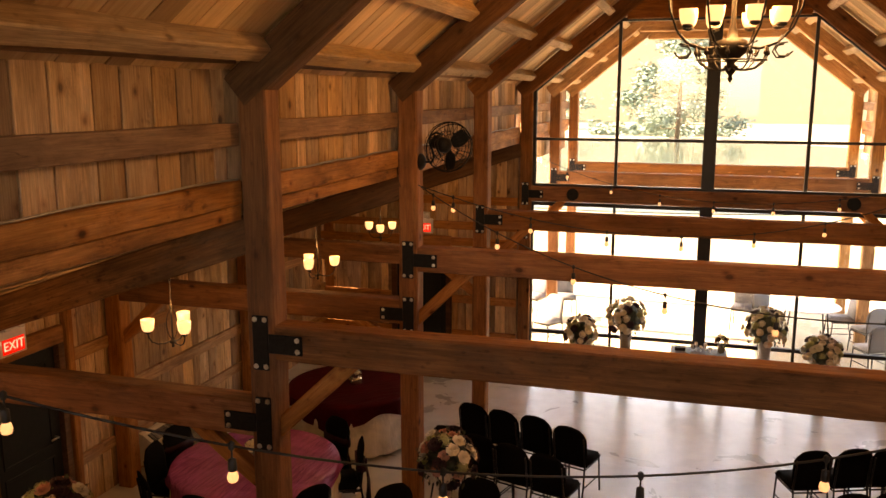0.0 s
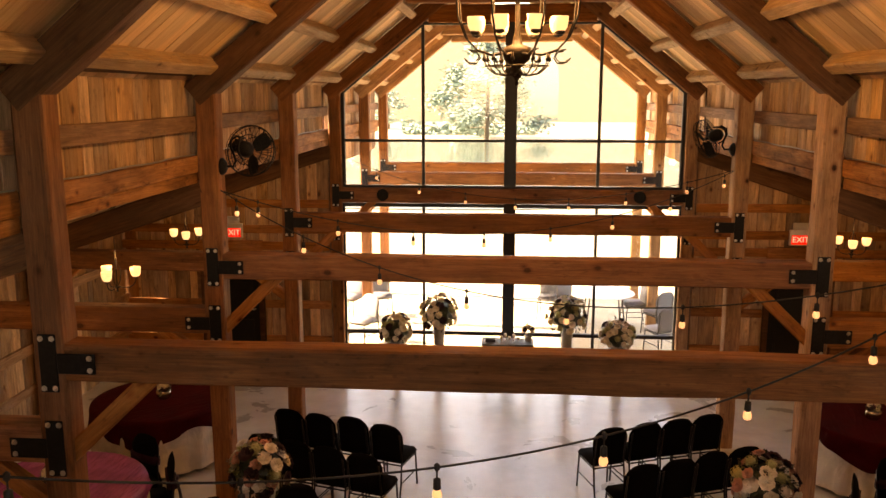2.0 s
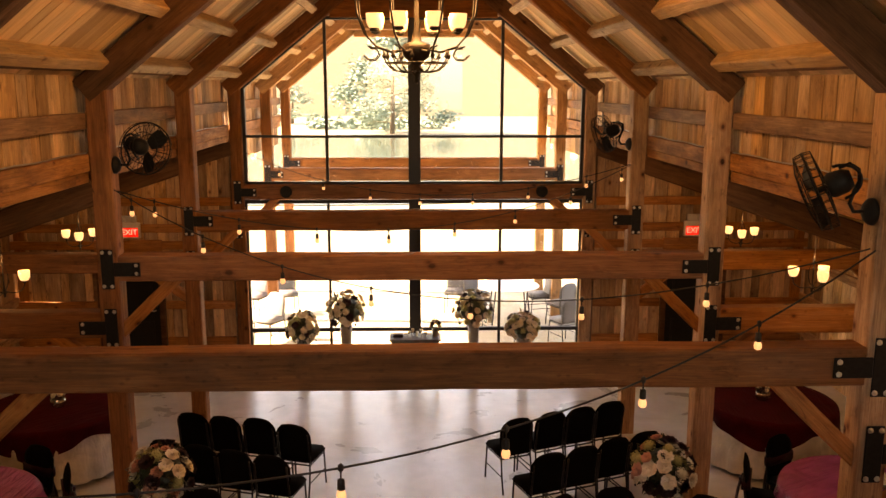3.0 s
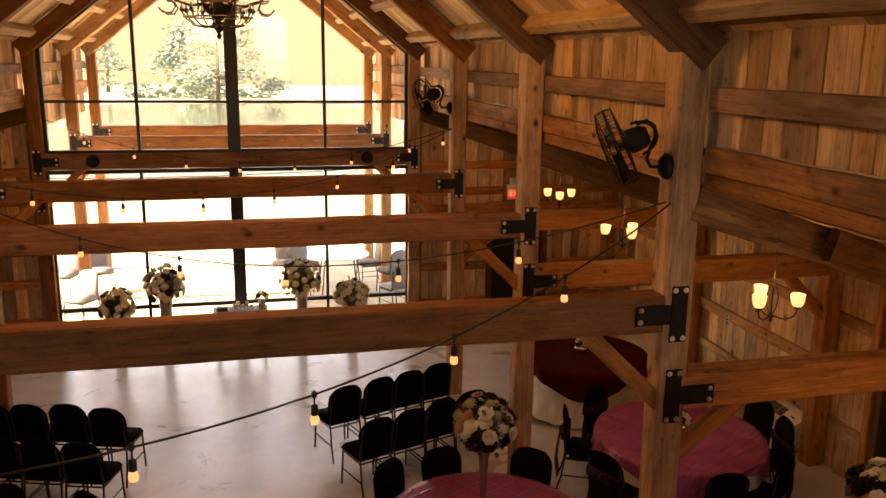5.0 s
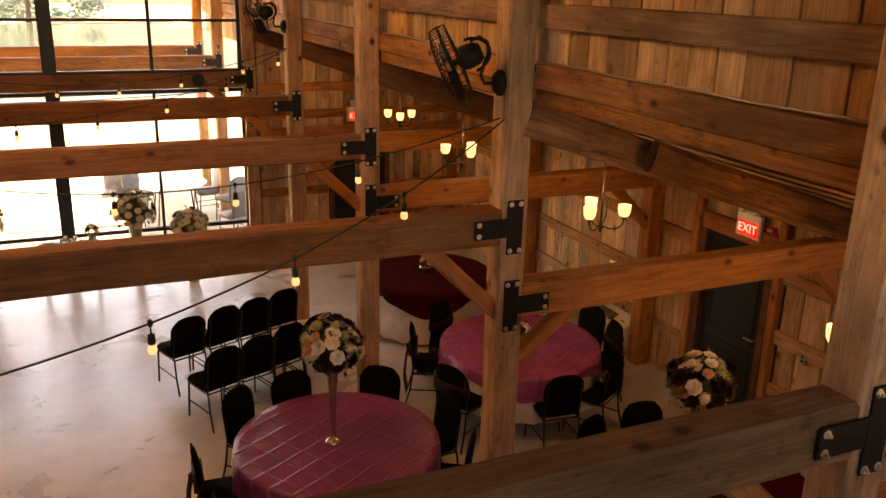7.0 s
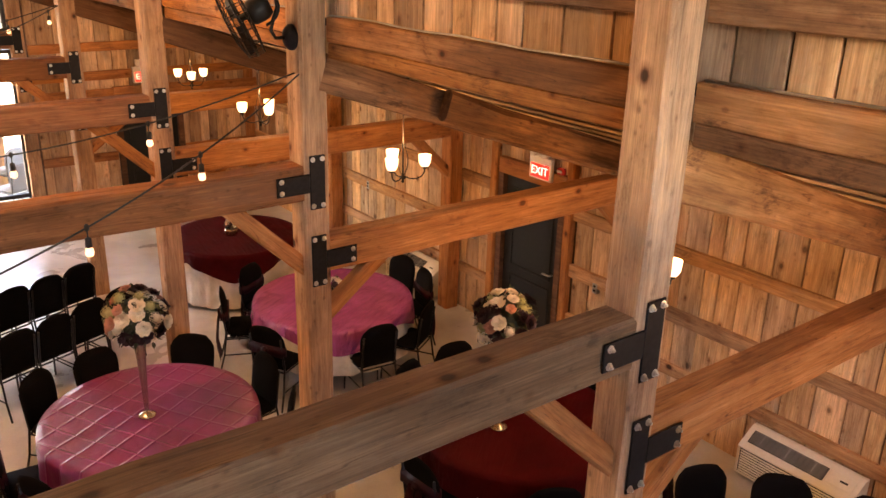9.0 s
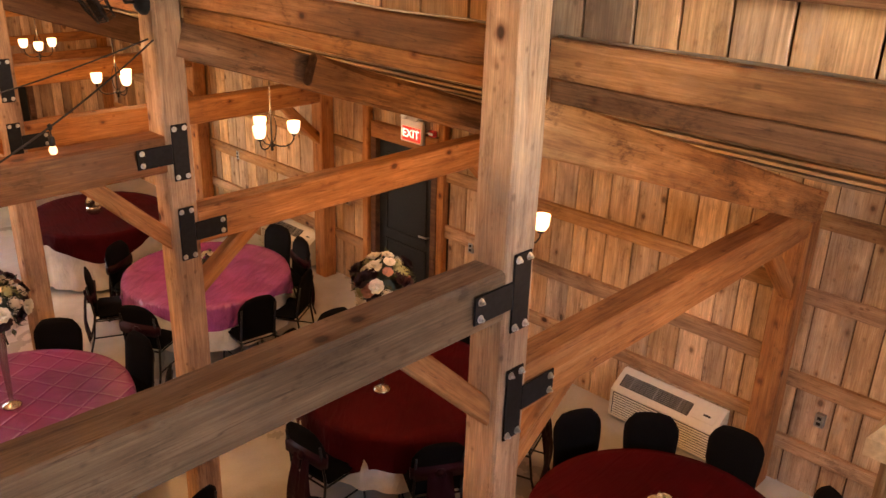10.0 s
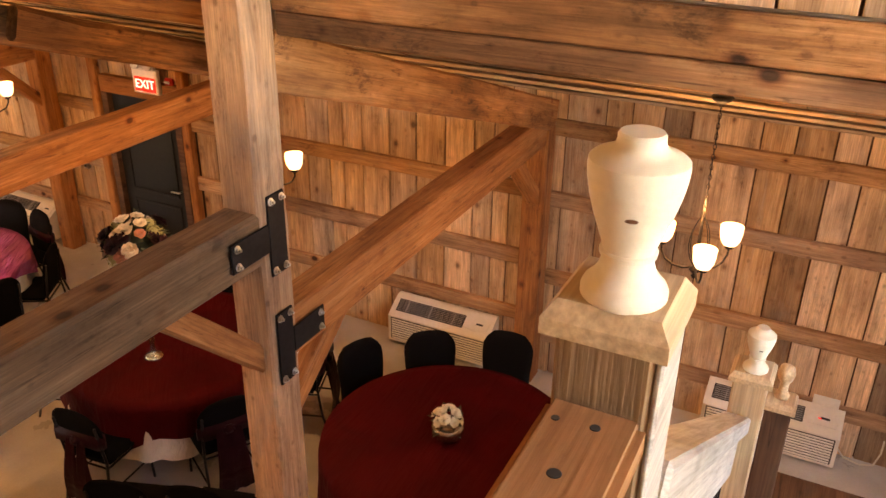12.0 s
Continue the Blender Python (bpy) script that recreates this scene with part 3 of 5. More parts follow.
DOOR_Y0, DOOR_Y1, DOOR_H = 6.36, 7.30, 2.05
for s, nm in ((-1, "west"), (1, "east")):
    board_wall("wall_upper_" + nm, s * 3.12, BACK_Y, 14.1, 3.84, 5.0, s, "upper wall of mixed brown and grey vertical barn boards")
    board_wall("wall_porch_" + nm, s * 3.12, 14.3, 19.6, 3.45, 5.0, s, "sunlit board wall above the porch opening")
    board_wall("wall_aisle_" + nm, s * WALL_X, BACK_Y, 14.1, 0.0, 2.80, s, "outer aisle wall of warm vertical barn boards", holes=((DOOR_Y0, DOOR_Y1, DOOR_H),))
    ys = [BACK_Y - 0.2] + BENTS + PORCH
    for a, b in zip(ys, ys[1:]):
        porch = a >= 14
        for z0, z1, mat, proud in ((4.34, 4.49, M_GREY, 0.085), (3.95, 4.11, M_AISLE, 0.09), (3.845, 3.945, M_AISLE, 0.075), (4.86, 4.95, M_GREY, 0.085)):
            xx = s * (3.12 - proud / 2 - 0.004)
            timber("girt", (xx, a + 0.2, (z0 + z1) / 2), (xx, b, (z0 + z1) / 2), proud, z1 - z0, mat, "horizontal timber girt nailed across the upper boards", "girt", bevel=0.006)
        if not porch:
            rows = ((2.36, 2.50), (1.72, 1.86), (0.97, 1.11), (0.36, 0.49)) if b < 3 else ((2.39, 2.52), (1.76, 1.90), (1.10, 1.25), (0.52, 0.65))
            for z0, z1 in rows:
                spans = [(a + 0.2, b)]
                if a < DOOR_Y0 < b and z0 < DOOR_H:
                    spans = [(a + 0.2, DOOR_Y0 - 0.1), (DOOR_Y1 + 0.12, b)]
                for u, v in spans:
                    xx = s * (WALL_X - 0.027)
                    timber("girt", (xx, u, (z0 + z1) / 2), (xx, v, (z0 + z1) / 2), 0.05, z1 - z0, M_POST, "horizontal pine girt across the aisle wall boards", "girt", bevel=0.006)
            tube_z = 4.125
            pts = [(s * 3.045, a + 0.22 + (b - a - 0.24) * k / 10, tube_z + 0.006 * math.sin(k * 1.7)) for k in range(11)]
            tagged(link("conduit", tube(pts, 0.0065, None, 6), M_CONDUIT, smooth=True), "thin galvanised conduit along the top of the girt", "conduit", "", "structure")


# ---- end walls ----
def flank(name, y, s, label):
    """Board wall beside the great window: vertical boards from the floor to the aisle roof, with a doorway."""
    d0, d1 = 4.30, 5.25
    bm = bmesh.new()
    x0, x1 = 3.05, 6.72
    for a, b, lo in ((x0, d0, 0.0), (d0, d1, DOOR_H), (d1, x1, 0.0)):
        za, zb = aisle_top(a) + 0.1, aisle_top(b) + 0.1
        vs = [bm.verts.new((s * a, yy, z)) for yy in (y + 0.03, y + 0.2) for z in (lo, za)] + [bm.verts.new((s * b, yy, z)) for yy in (y + 0.03, y + 0.2) for z in (lo, zb)]
        for f in ((0, 1, 3, 2), (4, 6, 7, 5), (0, 4, 5, 1), (2, 3, 7, 6), (0, 2, 6, 4), (1, 5, 7, 3)):
            bm.faces.new([vs[i] for i in f])
    bmesh.ops.recalc_face_normals(bm, faces=bm.faces)
    wall = link(name, bm, M_GREY)
    tagged(wall, label, "wall", "", "structure")
    rng = random.Random(77 + int(s))
    x = x0
    while x < x1 - 0.02:
        w = min(rng.choice((0.15, 0.2, 0.24)) * rng.uniform(0.9, 1.1), x1 - x)
        lo = DOOR_H if x + w > d0 and x < d1 else 0.0
        board(wall, (s * (x + w / 2), y + 0.0175, lo), (s * (x + w / 2), y + 0.0175, aisle_top(x + w) + 0.08), w, 0.024, M_BOARD, (0, 1, 0))
        x += w
    for z in (0.47, 1.10, 2.13, 2.42, 2.86):
        spans = [(x0, x1)] if z > DOOR_H else [(x0, d0 - 0.1), (d1 + 0.1, x1)]
        for a, b in spans:
            timber("girt", (s * a, y - 0.022, z), (s * b, y - 0.022, z), 0.05, 0.14, M_BEAM, "horizontal timber girt across the end wall boards", "girt", bevel=0.006)
    return wall


flank("wall_north_west", 14.1, -1, "dim end wall of brown vertical boards beside the window")
flank("wall_north_east", 14.1, 1, "dim end wall of brown vertical boards beside the window")


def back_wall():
    """Unseen plain gable wall behind the loft; its wide opening is added for daylight."""
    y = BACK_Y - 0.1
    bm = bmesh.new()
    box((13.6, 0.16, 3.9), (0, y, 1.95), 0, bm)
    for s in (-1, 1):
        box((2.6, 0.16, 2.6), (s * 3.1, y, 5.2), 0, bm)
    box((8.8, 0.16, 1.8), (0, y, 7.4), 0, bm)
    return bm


tagged(link("wall_south", back_wall(), M_GREY), "unseen timber gable wall behind the loft, opened to let daylight in", "wall", "", "structure")


# ---- great window ----
def window_bar(parent, p, q, w, d, name="window_frame"):
    length = (Vector(q) - Vector(p)).length
    return link(name, box((length, d, w), (0, 0, 0), 0.004), M_FRAME, parent, along(p, q, (0, 0, 1) if abs(p[2] - q[2]) < 0.5 * length else (1, 0, 0)))


def pane(parent, outline, y):
    bm = bmesh.new()
    front = [bm.verts.new((x, y, z)) for x, z in outline]
    back = [bm.verts.new((x, y + 0.012, z)) for x, z in outline]
    bm.faces.new(front)
    bm.faces.new(list(reversed(back)))
    n = len(outline)
    for k in range(n):
        bm.faces.new((front[k], back[k], back[(k + 1) % n], front[(k + 1) % n]))
    ob = link("pane", bm, M_GLASS, parent)
    ob.visible_shadow = False
    return ob


WY = 14.22
win = thing("window_1", "tall black-framed gable window filled with glaring daylight", "window", None, "", "structure")
ARCH = [(-2.80, 3.15), (-2.80, roof_under(2.80)), (-1.44, roof_under(1.44)), (1.44, roof_under(1.44)), (2.80, roof_under(2.80)), (2.80, 3.15)]
for (xa, za), (xb, zb) in zip(ARCH, ARCH[1:] + ARCH[:1]):
    window_bar(win, (xa, WY, za), (xb, WY, zb), 0.055, 0.08)
for x in (-1.45, 1.45):
    window_bar(win, (x, WY, 3.17), (x, WY, roof_under(1.45) - 0.02), 0.05, 0.07, "mullion")
for a, b in ((-2.78, -1.47), (-1.43, -0.1), (0.1, 1.43), (1.47, 2.78)):
    window_bar(win, (a, WY, 3.925), (b, WY, 3.925), 0.045, 0.06, "transom")
    tops = [(b, roof_under(b) if abs(b) > 1.44 else 5.80), (a, roof_under(a) if abs(a) > 1.44 else 5.80)]
    pane(win, [(a, 3.95), (b, 3.95)] + tops, WY)
    pane(win, [(a, 3.17), (b, 3.17), (b, 3.90), (a, 3.90)], WY)
pane(win, [(-1.2, 6.12), (1.2, 6.12), (0.05, 6.95), (-0.05, 6.95)], WY)
win2 = thing("window_2", "wide black-framed glass doors opening on the bright porch", "window", None, "", "structure")
for a, b in ((-2.82, -1.47), (-1.43, -0.1), (0.1, 1.43), (1.47, 2.82)):
    for z in (0.05, 0.61, 2.84):
        window_bar(win2, (a, WY, z), (b, WY, z), 0.06, 0.07, "rail")
    pane(win2, [(a, 0.64), (b, 0.64), (b, 2.81), (a, 2.81)], WY)
    pane(win2, [(a, 0.08), (b, 0.08), (b, 0.58), (a, 0.58)], WY)
for x in (-2.82, -1.45, 1.45, 2.82):
    window_bar(win2, (x, WY, 0.0), (x, WY, 2.87), 0.045, 0.08, "mullion")
tagged(link("window_post", box((0.2, 0.16, 6.1), (0, WY + 0.02, 3.05), 0.006), M_FRAME), "thick black steel post in the middle of the window", "post", "", "structure")
for s in (-1, 1):
    tagged(link("trim", box((0.10, 0.10, 4.7), (s * 2.885 - s * 0.0, WY + 0.17, 2.35), 0.004), M_FRAME), "black trim beside the great window", "trim", "", "structure")


# ---- doors and exit signs ----
def door(name, m, label):
    ob = thing(name, label, "door", m, "", "structure")
    w, h = 0.93, 2.03
    part("door_panel", box((w, 0.045, h), (0, 0, h / 2), 0.004), M_DOOR, ob)
    for zc, hh in ((0.48, 0.62), (1.40, 0.95)):
        bm = bmesh.new()
        for sx in (-1, 1):
            box((0.03, 0.016, hh), (sx * 0.33, -0.028, zc), 0.004, bm)
        for sz in (-1, 1):
            box((0.69, 0.016, 0.03), (0, -0.028, zc + sz * hh / 2), 0.004, bm)
        part("moulding", bm, M_DOOR, ob)
    bm = tube([(0.38, -0.02, 1.0), (0.38, -0.07, 1.0), (0.27, -0.075, 1.0)], 0.011)
    part("door_handle", bm, M_BOLT, ob, "metal lever handle", None, True)
    for sx in (-1, 1):
        part("frame", box((0.09, 0.14, 2.03), (sx * 0.51, -0.02, 1.015), 0.005), M_RAFTER, ob, "brown timber door frame")
    part("frame", box((1.11, 0.14, 0.19), (0, -0.02, 2.125), 0.005), M_BEAM, ob, "brown timber door frame")
    return ob


def text_mesh(body, size, mat, parent, m, depth=0.002):
    cu = bpy.data.curves.new("lettering", "FONT")
    cu.body, cu.size, cu.extrude = body, size, depth
    cu.align_x, cu.align_y = "CENTER", "CENTER"
    tmp = bpy.data.objects.new("lettering", cu)
    scene.collection.objects.link(tmp)
    me = bpy.data.meshes.new_from_object(tmp.evaluated_get(bpy.context.evaluated_depsgraph_get()))
    bpy.data.objects.remove(tmp)
    me.materials.clear()
    me.materials.append(mat)
    ob = new("lettering", me)
    ob.parent, ob.matrix_basis = parent, m
    return ob


def exit_sign(m):
    """Lit exit sign facing local -y."""
    ob = thing("exit_sign", "white exit sign with glowing red letters and emergency lamps", "sign", m, "exit signs over the doors")
    part("housing", box((0.35, 0.05, 0.26), (0, 0, 0.01), 0.008), M_SIGN, ob)
    part("panel", box((0.285, 0.006, 0.155), (0, -0.027, -0.02), 0.002), M_RED_GLOW, ob, "glowing red panel")
    text_mesh("EXIT", 0.13, M_EXIT_TEXT, ob, pose(0, -0.0325, -0.02, 90))
    for sx in (-1, 1):
        bm = lathe([(0.02, 0.0), (0.045, 0.02), (0.05, 0.05), (0.045, 0.055)], 16)
        bmesh.ops.rotate(bm, cent=(0, 0, 0), matrix=Matrix.Rotation(radians(70), 3, "X"), verts=bm.verts)
        part("lamp_head", bm, M_GLASSY, ob, "clear emergency lamp head", pose(sx * 0.09, -0.01, 0.175), True)
    part("backing", box((0.24, 0.04, 0.12), (0, 0.012, 0.195), 0.006), M_GLASSY, ob)
    return ob


for s in (-1, 1):
    door("door_1" if s < 0 else "door_2", pose(s * (WALL_X + 0.02), (DOOR_Y0 + DOOR_Y1) / 2, 0, 0, 0, -s * 90), "closed dark grey panelled door in a timber frame")
    exit_sign(pose(s * 6.60, 6.64, 2.235, 0, 0, -s * 90))
    door("door_3" if s < 0 else "door_4", pose(s * 4.775, 14.13, 0), "closed dark door in the shaded end wall")
    exit_sign(pose(s * 4.72, 14.04, 2.38))
    stud_x = s * (WALL_X - 0.05)
    for yy in (6.20, 7.46):
        timber("stud", (stud_x, yy, 0), (stud_x, yy, 2.6), 0.10, 0.10, M_BEAM, "upright timber stud beside the door", "stud", up=(0, 1, 0))


def fire_alarm(m):
    """Red wall alarm facing local -y: back box, bevelled cover and a clear strobe."""
    ob = thing("fire_alarm", "red fire alarm box with a clear strobe beside the exit sign", "alarm", m)
    part("box", box((0.105, 0.05, 0.135), (0, 0, 0), 0.01, segments=2), M_ALARM, ob)
    part("strobe", box((0.07, 0.022, 0.03), (0, -0.034, 0.032), 0.008), M_GLASSY, ob, "clear strobe lens")
    for k in range(4):
        part("slot", box((0.06, 0.004, 0.005), (0, -0.026, -0.012 - 0.012 * k)), M_DARK, ob)


fire_alarm(pose(6.672, 6.40, 2.22, 0, 0, -90))


# ---- small electrical boxes on the east wall ----
def outlet(x, y, z):
    ob = thing("outlet_box", "small grey metal outlet box on the board wall", "outlet", pose(x, y, z, 0, 0, -90))
    part("box", box((0.075, 0.05, 0.12), (0, 0, 0), 0.006), M_CONDUIT, ob)
    for dz in (-0.025, 0.025):
        part("socket", box((0.032, 0.008, 0.026), (0, -0.028, dz), 0.003), M_DARK, ob, "dark socket face")


for y, z in ((1.85, 0.76), (5.75, 1.1), (7.85, 1.1), (10.3, 1.15)):
    outlet(6.67, y, z)

# ---- loft, guard rail and stairs ----
tagged(link("floor_loft", box((4.0, 4.3, 0.14), (-1.06, -1.95, 3.03)), M_CEIL), "board floor of the loft gallery", "floor", "", "structure")


def turned_urn(parent, k=1.0, mat=M_URN):
    """Turned urn, 0.127 high at k = 1: broad foot, waist with a bead, swelling bowl, sharp shoulder and a small neck."""
    prof = [(0.02, 0.0), (0.86, 0.0), (0.91, 0.06), (0.91, 0.20), (0.86, 0.32), (0.72, 0.46), (0.60, 0.64), (0.54, 0.84), (0.53, 0.94), (0.59, 0.97), (0.60, 1.06), (0.54, 1.10), (0.57, 1.22), (0.67, 1.50), (0.80, 1.86), (0.91, 2.24), (0.98, 2.60), (1.0, 2.86), (0.985, 2.98), (0.93, 3.03), (0.74, 3.08), (0.58, 3.16), (0.50, 3.26), (0.47, 3.36), (0.47, 3.46), (0.43, 3.52), (0.02, 3.53)]
    ob = part("finial", lathe([(r * k * 0.0355, z * k * 0.0360) for r, z in prof], 48), mat, parent, "turned pale pine urn finial", None, True)
    ob.data.set_sharp_from_angle(angle=radians(32))
    knot = lathe([(0.0005, 0.0), (0.0028 * k, 0.0), (0.0022 * k, 0.0006), (0.0005, 0.0007)], 12)
    part("knot", knot, M_RAFTER, ob, "small dark knot in the pine", pose(-0.0338 * k, 0.0, 0.074 * k, 0, -82, 0) @ Matrix.Diagonal((0.55, 1.7, 1, 1)))
    return ob


def newel(name, m, height, w=0.092, k=1.0, side=M_PINE, label="square newel post with a chamfered cap and turned urn finial", turn=True):
    """Newel whose cap's top lies at the pose; the post runs down from it."""
    ob = thing(name, label, "newel post", m)
    bm = bmesh.new()
    e, t = w * 0.63, 0.018
    lo = [bm.verts.new((sx * e, sy * e, -t - 0.010)) for sx, sy in ((-1, -1), (1, -1), (1, 1), (-1, 1))]
    md = [bm.verts.new((sx * e, sy * e, -0.014)) for sx, sy in ((-1, -1), (1, -1), (1, 1), (-1, 1))]
    hi = [bm.verts.new((sx * e * 0.80, sy * e * 0.80, 0.0)) for sx, sy in ((-1, -1), (1, -1), (1, 1), (-1, 1))]
    for a, b in ((lo, md), (md, hi)):
        for q in range(4):
            bm.faces.new((a[q], a[(q + 1) % 4], b[(q + 1) % 4], b[q]))
    bm.faces.new(hi)
    bm.faces.new(list(reversed(lo)))
    part("cap", bm, M_PINE, ob)
    post = box((height, w, w), (0, 0, 0), 0.004)
    part("shaft", post, side, ob, "rough sawn post", Matrix.Translation((0, 0, -0.028 - height / 2)) @ pose(0, 0, 0, 0, 90, 0))
    if turn:
        turned_urn(ob, k).matrix_basis = Matrix.Translation((-0.010 * k, -0.003 * k, -0.001)) @ pose(0, 0, 0, 0, 0, 12)
        if side is M_ROUGH:
            # thin pale board added to mimic daylight on the newel's right face
            part("side_board", box((w * 0.96, 0.006, height), (0, -w / 2 - 0.0035, -0.028 - height / 2), 0.002), M_DAYLIT_WOOD, ob, "added pale board standing for daylight on the newel face")
    else:
        part("finial", lathe([(0.001, 0), (0.02, 0), (0.022, 0.01), (0.014, 0.02), (0.012, 0.05), (0.02, 0.065), (0.026, 0.085), (0.02, 0.105), (0.001, 0.112)], 24), M_PINE, ob, "plain turned knob", None, True)
    return ob


NX, NY, NZ = 0.829, 0.157, 4.282
RAIL_Y, RAIL_TOP = 0.156, 4.198
newel("newel_post", pose(NX, NY, NZ), NZ - 3.10 - 0.028, 0.0765, 1.0, M_ROUGH)
rail = thing("guard_rail", "stained pine handrail with dark knots along the loft edge", "handrail")
part("handrail", box((3.70, 0.078, 0.034), (0, 0, 0), 0.007, segments=2), M_RAIL, rail, "", pose(NX - 0.038 - 1.85, RAIL_Y, RAIL_TOP - 0.017))
for kx, ky, kr in ((-0.028, -0.006, 0.0042), (-0.030, 0.024, 0.0034), (-0.088, 0.004, 0.0055), (-0.19, -0.016, 0.006), (-0.27, 0.01, 0.006)):
    part("knot", lathe([(0.001, 0.0), (kr, 0.0), (kr * 0.9, 0.0006), (0.001, 0.0006)], 14), M_DARK, rail, "dark round knot in the pine", pose(NX - 0.038 + kx, RAIL_Y + ky, RAIL_TOP))
part("bottom_rail", box((3.70, 0.06, 0.036), (0, 0, 0), 0.004), M_RAIL, rail, "", pose(NX - 0.038 - 1.85, RAIL_Y, 3.20))
for k in range(36):
    part("baluster", box((0.016, 0.016, 0.95), (0, 0, 0)), M_BLACK, rail, "thin black metal baluster", pose(NX - 0.12 - k * 0.1, RAIL_Y, 3.69))
# stair going down from the loft to a landing
newel("newel_post", pose(2.245, 0.113, 3.373), 3.373 - 2.11 - 0.028, 0.085, 0.98, M_PINE, "pale newel post with an urn finial at the stair landing")
newel("newel_post", pose(2.54, 0.036, 3.112), 3.112 - 2.11 - 0.028, 0.075, 0.8, M_RAFTER, "dark newel post with a small turned knob on the landing", False)
stair = thing("stair", "timber stair with black balusters and a rail paled for daylight", "stair")


def sloped(p, q, w, h, mat, name, label=""):
    length = (Vector(q) - Vector(p)).length
    part(name, box((length, w, h), (0, 0, 0), 0.006), mat, stair, label, along(p, q))


# handrail and apron are whitened to show the daylight that falls on them
sloped((0.875, 0.140, 4.07), (2.205, 0.128, 3.215), 0.07, 0.045, M_DAYLIT_WOOD, "handrail", "stair handrail in wood paled for daylight")
sloped((0.875, 0.140, 3.975), (2.205, 0.128, 3.12), 0.03, 0.13, M_DAYLIT_WOOD, "apron", "board under the stair handrail, paled for daylight")
sloped((0.875, 0.140, 3.10), (2.205, 0.128, 2.24), 0.04, 0.24, M_GREY, "stringer")
for k in range(13):
    f = (k + 0.7) / 13.4
    part("baluster", box((0.014, 0.014, 0.80), (0, 0, 0)), M_BLACK, stair, "thin black metal baluster", pose(0.885 + 1.31 * f, 0.134, 3.95 - 0.86 * f - 0.42))
for k in range(5):
    part("tread", box((0.30, 0.95, 0.04), (0, 0, 0), 0.005), M_RAFTER, stair, "", pose(1.10 + k * 0.26, -0.36, 2.92 - k * 0.172))
land = link("floor_landing", box((1.3, 1.2, 0.1), (2.85, -0.42, 2.06), 0.004), M_RAFTER)
tagged(land, "dark timber stair landing", "floor", "", "structure")
for px, py in ((2.28, 0.13), (3.44, 0.13), (3.44, -0.96), (2.28, -0.96)):
    timber("post", (px, py, 0), (px, py, 2.01), 0.1, 0.1, M_BEAM, "timber leg under the stair landing", "post", up=(0, 1, 0))

